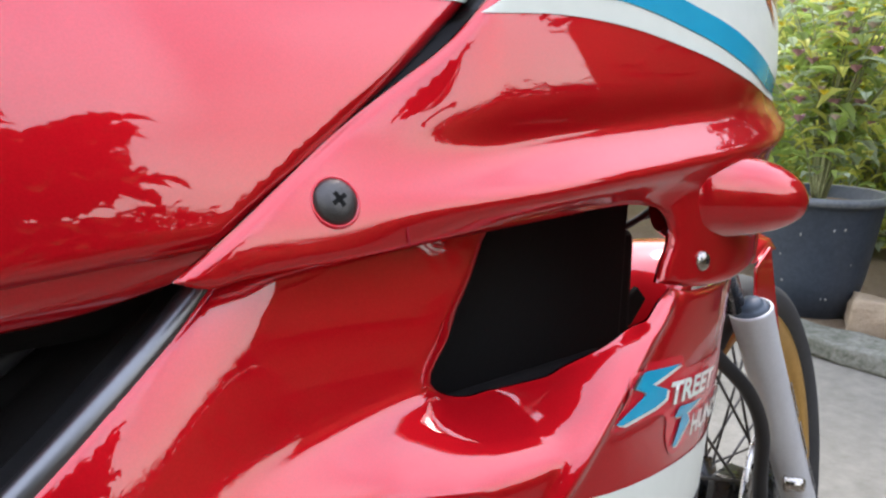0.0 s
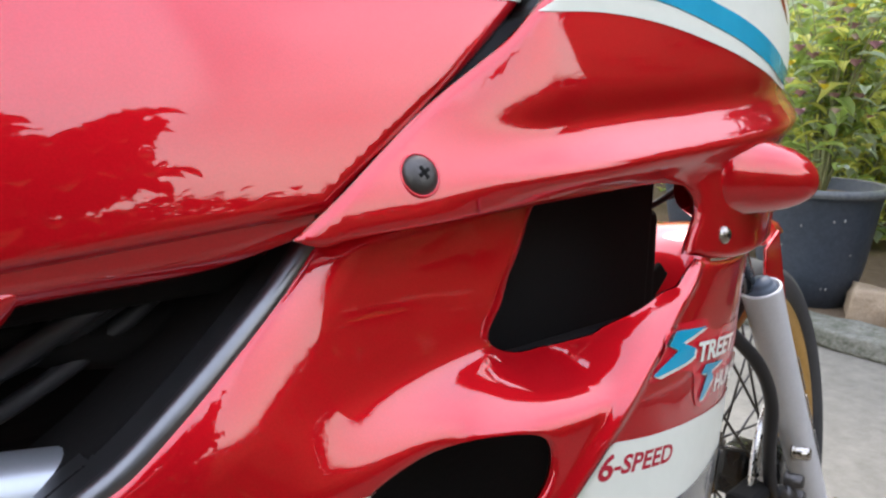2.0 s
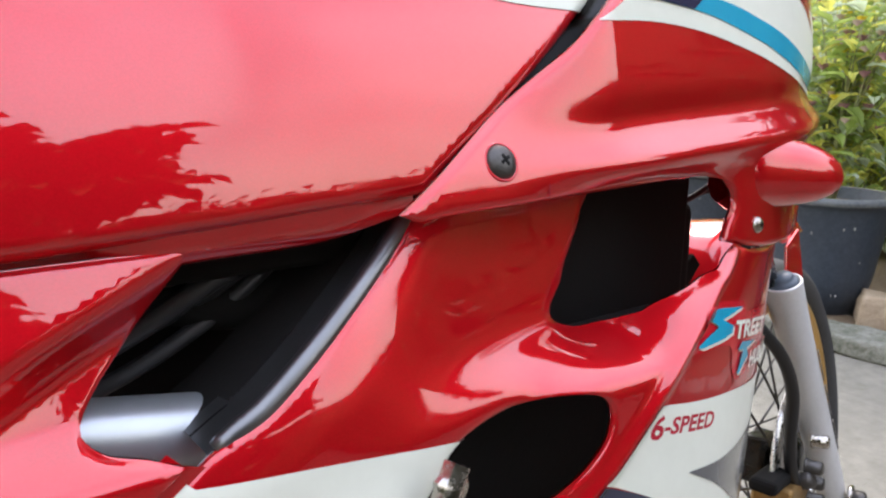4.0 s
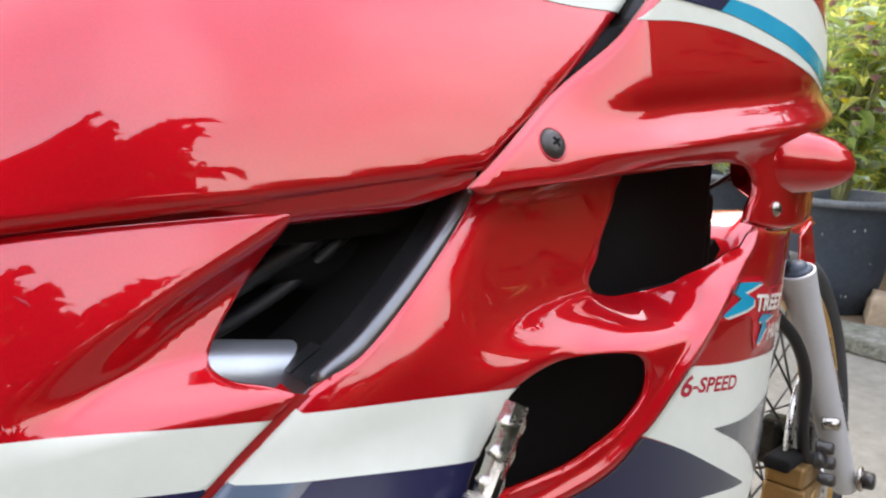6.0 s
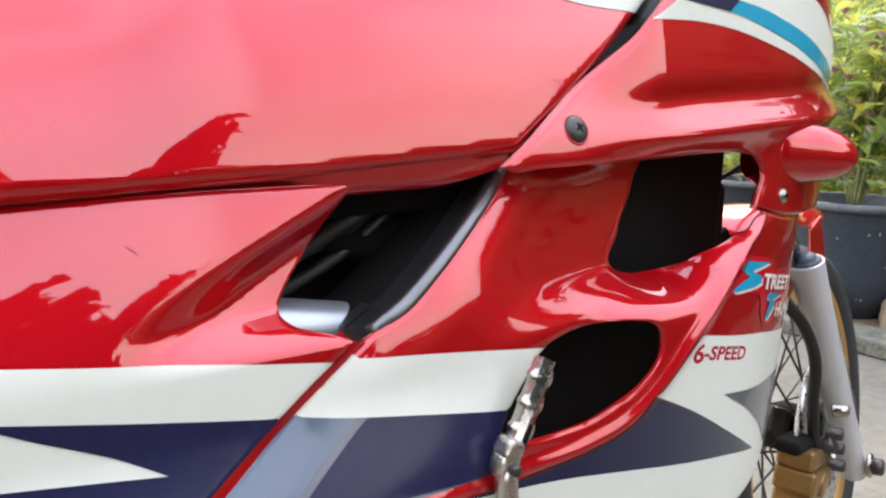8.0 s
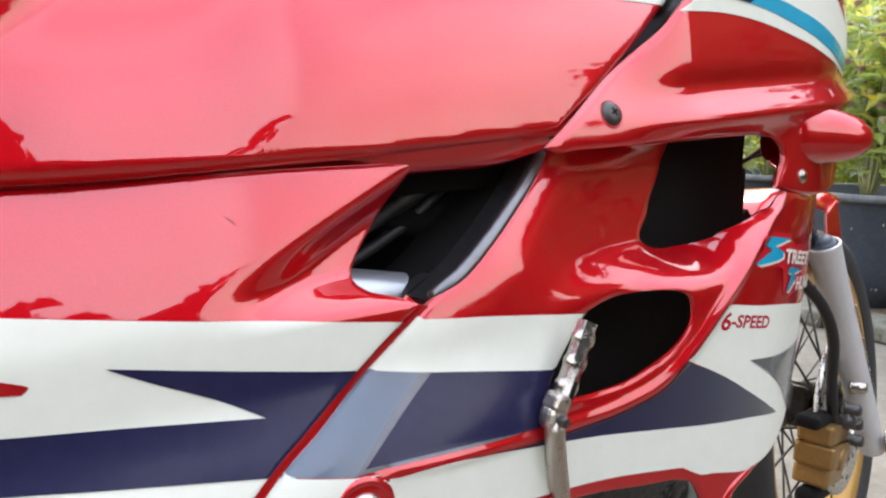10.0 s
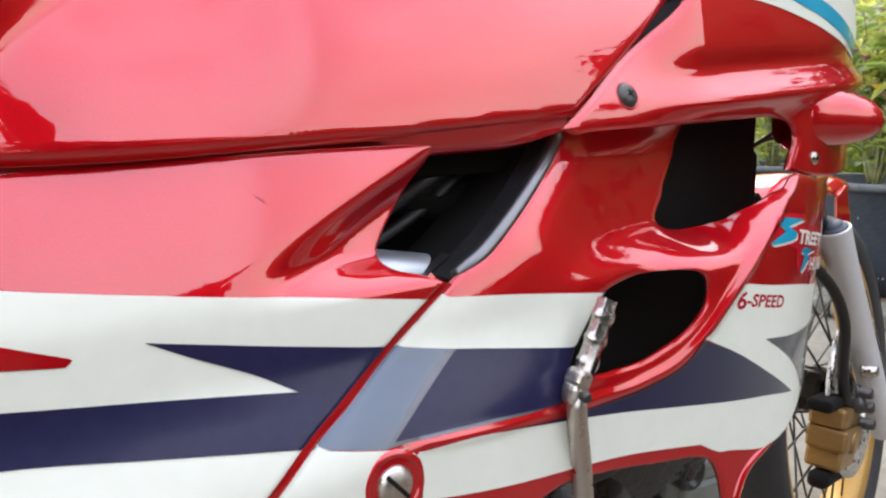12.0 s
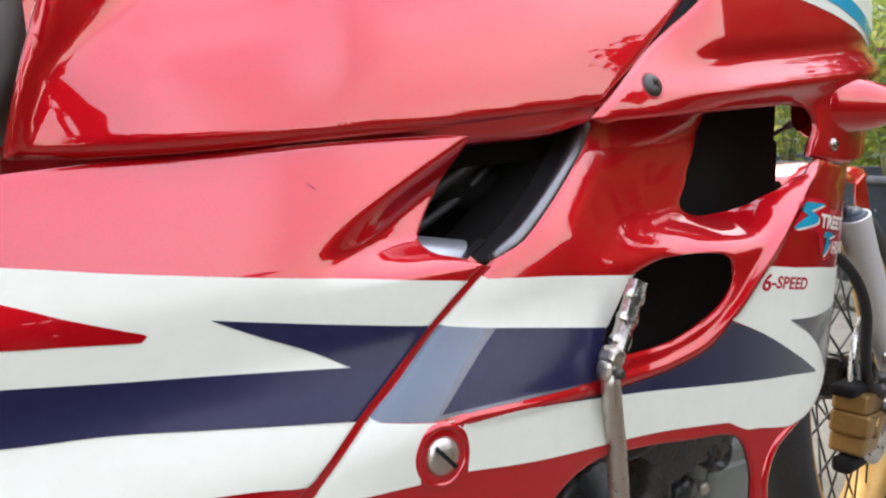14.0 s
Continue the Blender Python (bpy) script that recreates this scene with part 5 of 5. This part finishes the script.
ground = part("ground", sheet_ground(), CONCRETE, None, "weathered grey concrete yard")
tagged(ground, "weathered grey concrete yard", "ground", kind="structure")
for k in range(14):
    y = -4.9 + k * 0.8
    piece = rough_stone((0.17, 0.792, 0.075), Matrix.Translation((2.255, y, 0.024)), k * 7, 0.012, 0.86)
    tagged(part("kerb", smooth(piece), KERB, None), "rough mossy concrete kerb stone edging the bed", "kerb", "kerb stones", "structure")
bed = bmesh.new()
bmesh.ops.create_grid(bed, x_segments=60, y_segments=120, size=1.0, matrix=Matrix.Diagonal((1.7, 6.0, 1, 1)))
for v in bed.verts:
    v.co.z += 0.02 * noise.noise(v.co * 3) + 0.01 * noise.noise(v.co * 14)
bmesh.ops.transform(bed, matrix=Matrix.Translation((4.02, 0.5, 0.030)), verts=bed.verts)
tagged(part("soil_bed", smooth(bed), SOIL, None), "bare dry soil of the planting bed", "soil", kind="structure")


def leaf(bm, at, direction, length, width, droop, material_index=0):
    """One leaf: a folded blade of six faces."""
    d = Vector(direction).normalized()
    s = d.cross(Vector((0, 0, 1)))
    s = s.normalized() if s.length > 1e-3 else Vector((1, 0, 0))
    n = s.cross(d)
    at = Vector(at)
    spine = [at + d * (length * t) - Vector((0, 0, droop * t * t)) + n * (0.10 * length * math.sin(math.pi * t)) for t in (0, 0.35, 0.7, 1.0)]
    wide = (0.12, 1.0, 0.75, 0.0)
    mid = [bm.verts.new(p) for p in spine]
    left = [bm.verts.new(p + s * width * w + n * width * w * 0.35) for p, w in zip(spine[:3], wide)]
    right = [bm.verts.new(p - s * width * w + n * width * w * 0.35) for p, w in zip(spine[:3], wide)]
    for side in (left, right):
        for k in range(2):
            f = bm.faces.new((mid[k], side[k], side[k + 1], mid[k + 1]))
            f.material_index, f.smooth = material_index, True
        f = bm.faces.new((mid[2], side[2], mid[3]))
        f.material_index, f.smooth = material_index, True


def shrub(name, at, height, spread, count, materials, rng, label, category, leaf_size=(0.05, 0.09), flowers=None, stems=14, bare=0.05):
    """A leafy plant: stems that fan out, leaves along them, and flower heads near the tips."""
    thing = tagged(new(name), label, category)
    thing.matrix_world = Matrix.Translation(at)
    tips, wood = [], bmesh.new()
    foliage = bmesh.new()
    for k in range(stems):
        a, lean = rng.uniform(0, 2 * math.pi), rng.uniform(0.15, 1.0)
        h = height * rng.uniform(0.55, 1.0)
        top = Vector((math.cos(a) * spread * lean, math.sin(a) * spread * lean, h))
        bend = Vector((top.x * 0.35, top.y * 0.35, h * 0.55))
        piece = tube([(top.x * 0.05, top.y * 0.05, 0), bend, top], [0.006, 0.004, 0.002], 5, 0.12)
        m = bpy.data.meshes.new("stem")
        piece.to_mesh(m), piece.free()
        wood.from_mesh(m)
        bpy.data.meshes.remove(m)
        tips.append((bend, top))
    for k in range(count):
        bend, top = tips[k % stems]
        t = rng.uniform(bare, 1.05)
        p = Vector((0, 0, 0)).lerp(bend, t * 2) if t < 0.5 else bend.lerp(top, t * 2 - 1)
        p += Vector((rng.gauss(0, 1), rng.gauss(0, 1), rng.gauss(0, 0.7))) * spread * 0.16
        a = rng.uniform(0, 2 * math.pi)
        size = rng.uniform(*leaf_size)
        leaf(foliage, p, (math.cos(a), math.sin(a), rng.uniform(-0.3, 0.8)), size, size * rng.uniform(0.2, 0.34), size * rng.uniform(0.0, 0.5), rng.randrange(len(materials)))
    mesh = bpy.data.meshes.new("foliage")
    foliage.to_mesh(mesh), foliage.free()
    for m in materials:
        mesh.materials.append(m.m)
    part("foliage", mesh, None, thing)
    part("branchwork", wood, STALK, thing)
    for color, number, size in flowers or ():
        for k in range(number):
            bend, top = tips[rng.randrange(stems)]
            p = bend.lerp(top, rng.uniform(0.3, 1.1)) + Vector((rng.gauss(0, 1), rng.gauss(0, 1), rng.gauss(0, 1))) * spread * 0.14 + Vector((-0.8, -0.5, 0)) * spread * rng.uniform(0.1, 0.6)
            head = bmesh.new()
            for j in range(7):
                a = j * 2.4
                leaf(head, p, (math.cos(a), math.sin(a), 0.5 + 0.12 * j), size, size * 0.42, 0)
            part("flower", head, color, thing)
    return thing


def pot(at, r_top, r_low, height, label):
    thing = tagged(new("plant_pot"), label, "pot", "plant pots")
    thing.matrix_world = Matrix.Translation(at)
    part("shell", smooth(lathe([(0, 0), (r_low - 0.02, 0), (r_low, 0.012), (r_low + (r_top - r_low) * 0.45, height * 0.35), (r_top - 0.008, height * 0.9), (r_top, height - 0.03), (r_top + 0.014, height - 0.026), (r_top + 0.016, height - 0.004), (r_top + 0.006, height), (r_top - 0.012, height - 0.004), (r_top - 0.018, height - 0.06), (0, height - 0.062)], sides=56)), POT, thing)
    part("rim_band", smooth(lathe([(r_top + 0.0045, height - 0.0275), (r_top + 0.0175, height - 0.026), (r_top + 0.0195, height - 0.004), (r_top + 0.008, height + 0.0015), (r_top - 0.010, height - 0.001)], sides=56)), GREYRIM, thing, "scuffed grey rim")
    for k in range(9):  # dried splashes
        a, v = dust.uniform(2.6, 4.6), dust.uniform(0.15, 0.85)
        r = r_low + (r_top - r_low) * v ** 0.8 + 0.002
        part("splash", smooth(lathe([(0, 0.0022), (0.004, 0.002), (0.006, 0.0)], aim((r * math.cos(a), r * math.sin(a), height * v), Vector((math.cos(a), math.sin(a), -0.15))) @ Matrix.Diagonal((dust.uniform(0.3, 0.7), dust.uniform(0.4, 1.1), 1, 1)), 10)), BRICKDUST, thing)
    part("potting_soil", smooth(lathe([(0, height - 0.030), (r_top * 0.5, height - 0.034), (r_top - 0.018, height - 0.045)], sides=40)), SOIL, thing)
    return thing


rng, dust = random.Random(7), random.Random(3)
POTS = [((2.55, 1.175, 0.030), 0.216, 0.150, 0.432), ((2.80, 0.52, 0.03), 0.20, 0.15, 0.34), ((3.02, 1.86, 0.06), 0.25, 0.18, 0.40)]
for at, r1, r0, h in POTS:
    pot(at, r1, r0, h, "large blue-black plastic plant pot standing behind the kerb")
shrub("potted_shrub", (2.55, 1.175, 0.42), 0.80, 0.34, 520, [LIME, LEAF, DUSK, LEAF], rng, "leafy yellow-green shrub with yellow flowers in a dark pot", "shrub", (0.06, 0.12), flowers=[(YELLOW, 16, 0.027), (MAUVE, 20, 0.034), (BLUSH, 30, 0.028)], stems=26, bare=0.25)
shrub("potted_shrub", (2.80, 0.52, 0.33), 0.75, 0.30, 500, [LEAF, LIME], rng, "leafy green shrub with yellow flowers in a dark pot", "shrub", flowers=[(YELLOW, 8, 0.022)])
shrub("potted_shrub", (3.02, 1.86, 0.42), 0.8, 0.36, 400, [LEAF, LIME, DUSK], rng, "leafy green shrub with yellow flowers in a dark pot", "shrub", flowers=[(YELLOW, 14, 0.022)])
for k, (x, y, h, w) in enumerate(((3.7, 1.5, 1.5, 0.6), (3.8, 2.3, 1.6, 0.6), (3.6, 0.7, 1.3, 0.55), (3.5, 3.1, 1.4, 0.6), (4.3, 1.1, 1.8, 0.7), (4.4, 2.0, 1.9, 0.7), (4.2, 0.1, 1.5, 0.6), (4.5, 3.0, 1.9, 0.7), (4.6, -0.7, 1.6, 0.7), (4.0, -1.6, 1.4, 0.6))):
    shrub("garden_shrub", (x, y, 0.04), h, w, 1000, [LEAF, DUSK, LIME, LIME], rng, "tall loose garden shrub with green and grey leaves", "shrub", (0.07, 0.13), [(YELLOW, 12, 0.026), (MAUVE, 22, 0.032), (BLUSH, 14, 0.030)] if k < 3 else None, 20)
for at, size, turn in (((2.47, 0.915, 0.085), (0.17, 0.13, 0.12), 24), ((2.43, 0.72, 0.075), (0.18, 0.12, 0.10), -12)):
    stone = smooth(rough_stone(size, Matrix.Translation(at) @ pose(0, 0, 0, 5, 4, turn), turn, 0.016))
    tagged(part("stone", stone, BRICK, None), "tan stone block lying on the bed edge", "stone", "loose stones")


def tree(at, height, spread, leaves, rng, label):
    thing = tagged(new("tree"), label, "tree", "trees round the yard")
    thing.matrix_world = Matrix.Translation(at)
    trunk = tube([(0, 0, -0.1), (0.05, 0.03, height * 0.25), (-0.04, 0.06, height * 0.6), (0.02, 0, height * 0.9)], [height * 0.035, height * 0.028, height * 0.018, 0.01], 10, 0.2)
    crown, limbs = bmesh.new(), [trunk]
    ends = []
    for k in range(16):
        a, h = k * 2.4 + rng.uniform(-0.3, 0.3), rng.uniform(0.32, 0.85)
        start = Vector((0, 0, height * h))
        end = start + Vector((math.cos(a), math.sin(a), rng.uniform(0.1, 0.6))) * spread * rng.uniform(0.6, 1.05) * (1.15 - 0.5 * h)
        limbs.append(tube([start, start.lerp(end, 0.5) + Vector((0, 0, 0.1)), end], [0.03, 0.02, 0.008], 6, 0.3))
        ends.append((start, end))
    for k in range(leaves):
        start, end = ends[k % 16]
        p = start.lerp(end, rng.uniform(0.35, 1.1)) + Vector((rng.gauss(0, 1), rng.gauss(0, 1), rng.gauss(0, 0.8))) * spread * 0.14
        a = rng.uniform(0, 2 * math.pi)
        size = rng.uniform(0.12, 0.24)
        leaf(crown, p, (math.cos(a), math.sin(a), rng.uniform(-0.6, 0.5)), size, size * 0.36, size * 0.3)
    part("trunk", joined(*limbs), BARK, thing)
    part("crown", crown, SHADE, thing)
    return thing


def hedge(line, height, depth, count, rng, label, material, name="hedge"):
    """A clipped but shaggy hedge along a line: a dark twiggy core under a coat of leaves."""
    thing = tagged(new(name), label, "hedge", kind="stuff")
    path = sample(line, 0.35)
    core, coat = bmesh.new(), bmesh.new()
    rows = []
    for i, (x, y) in enumerate(path):
        t = path[min(i + 1, len(path) - 1)] - path[max(i - 1, 0)]
        t /= np.linalg.norm(t)
        n = np.array([-t[1], t[0]])
        h = height * (0.90 + 0.26 * noise.noise(Vector((x * 0.9, y * 0.9, 3.0))) + 0.08 * noise.noise(Vector((x * 3.1, y * 3.1, 8.0))))
        d = depth * (0.85 + 0.25 * noise.noise(Vector((x * 1.3, y * 1.3, 5.0))))
        rows.append((np.array([x, y]), n, h, d))
    rings = [[core.verts.new((*(p + n * d * u), h * v)) for u, v in ((-1, 0), (-0.9, 0.5), (-0.7, 0.88), (0, 0.95), (0.7, 0.88), (0.9, 0.5), (1, 0))] for p, n, h, d in rows]
    for a, b in zip(rings, rings[1:]):
        for k in range(6):
            core.faces.new((a[k], a[k + 1], b[k + 1], b[k])).smooth = True
    for k in range(count):
        i = rng.randrange(len(rows) - 1)
        f = rng.random()
        (p, n, h, d), (p2, _, h2, d2) = rows[i], rows[i + 1]
        a = rng.uniform(-0.1, math.pi + 0.1)
        c, s = math.cos(a), max(math.sin(a), -0.05) ** 0.7 if math.sin(a) > 0 else 0.0
        hh = h + (h2 - h) * f
        q = p + (p2 - p) * f + n * d * c * 1.02
        z = hh * s * rng.uniform(0.05, 1.0) if abs(c) > 0.6 else hh * (0.93 + 0.05 * rng.random()) + 0.18 * rng.random() ** 3
        size = rng.uniform(0.07, 0.15)
        at = Vector((q[0], q[1], z)) + Vector((rng.gauss(0, 0.05), rng.gauss(0, 0.05), abs(rng.gauss(0, 0.06))))
        b = rng.uniform(0, 2 * math.pi)
        leaf(coat, at, (math.cos(b), math.sin(b), rng.uniform(-0.2, 0.9)), size, size * 0.33, size * 0.3)
    part("core", core, material, thing)
    part("leaves", coat, material, thing)
    return thing


rng = random.Random(11)
# The first four hedges are unseen, added to shape what the paint mirrors.
hedge([(-6.5, 2.5), (-5.0, -0.4), (-4.2, -1.9)], 4.6, 0.5, 3500, rng, "shaggy dark green hedge out of view, added for reflections in the paint", SHADE)
hedge([(-4.3, -2.3), (-3.2, -3.5), (-1.0, -3.8), (0.9, -3.9)], 1.55, 0.5, 7000, rng, "shaggy dark green hedge out of view, added for reflections in the paint", SHADE)
hedge([(0.7, -3.9), (2.0, -3.8), (3.1, -3.3), (4.1, -2.7)], 1.75, 0.5, 5000, rng, "shaggy brown-green hedge out of view, added for reflections in the paint", BROWN_GREEN)
hedge([(3.5, -2.35), (4.1, -1.5), (4.8, -0.5), (5.4, 0.5)], 2.65, 0.45, 7000, rng, "high shaggy brown-green hedge out of view, added to darken reflections", BROWN_GREEN)
hedge([(5.6, -2.2), (5.9, 0.5), (5.7, 3.0), (5.0, 5.5)], 2.3, 0.5, 6000, rng, "tall shaggy green hedge behind the planting bed", LEAF)
# Unseen trees, added to darken reflections; the first three make the tank's dark blob.
for x, y, h, s, n in ((0.40, -3.1, 2.75, 0.55, 3800), (-0.25, -3.1, 3.4, 0.62, 3800), (-0.95, -3.1, 3.4, 0.62, 3800), (5.1, -0.3, 3.5, 1.0, 2400), (5.7, 1.1, 4.6, 1.2, 3000), (8.2, 1.8, 4.2, 1.8, 1800)):
    tree((x, y, 0), h, s, n, rng, "unseen tree with a dense dark crown, added to darken reflections in the paint")
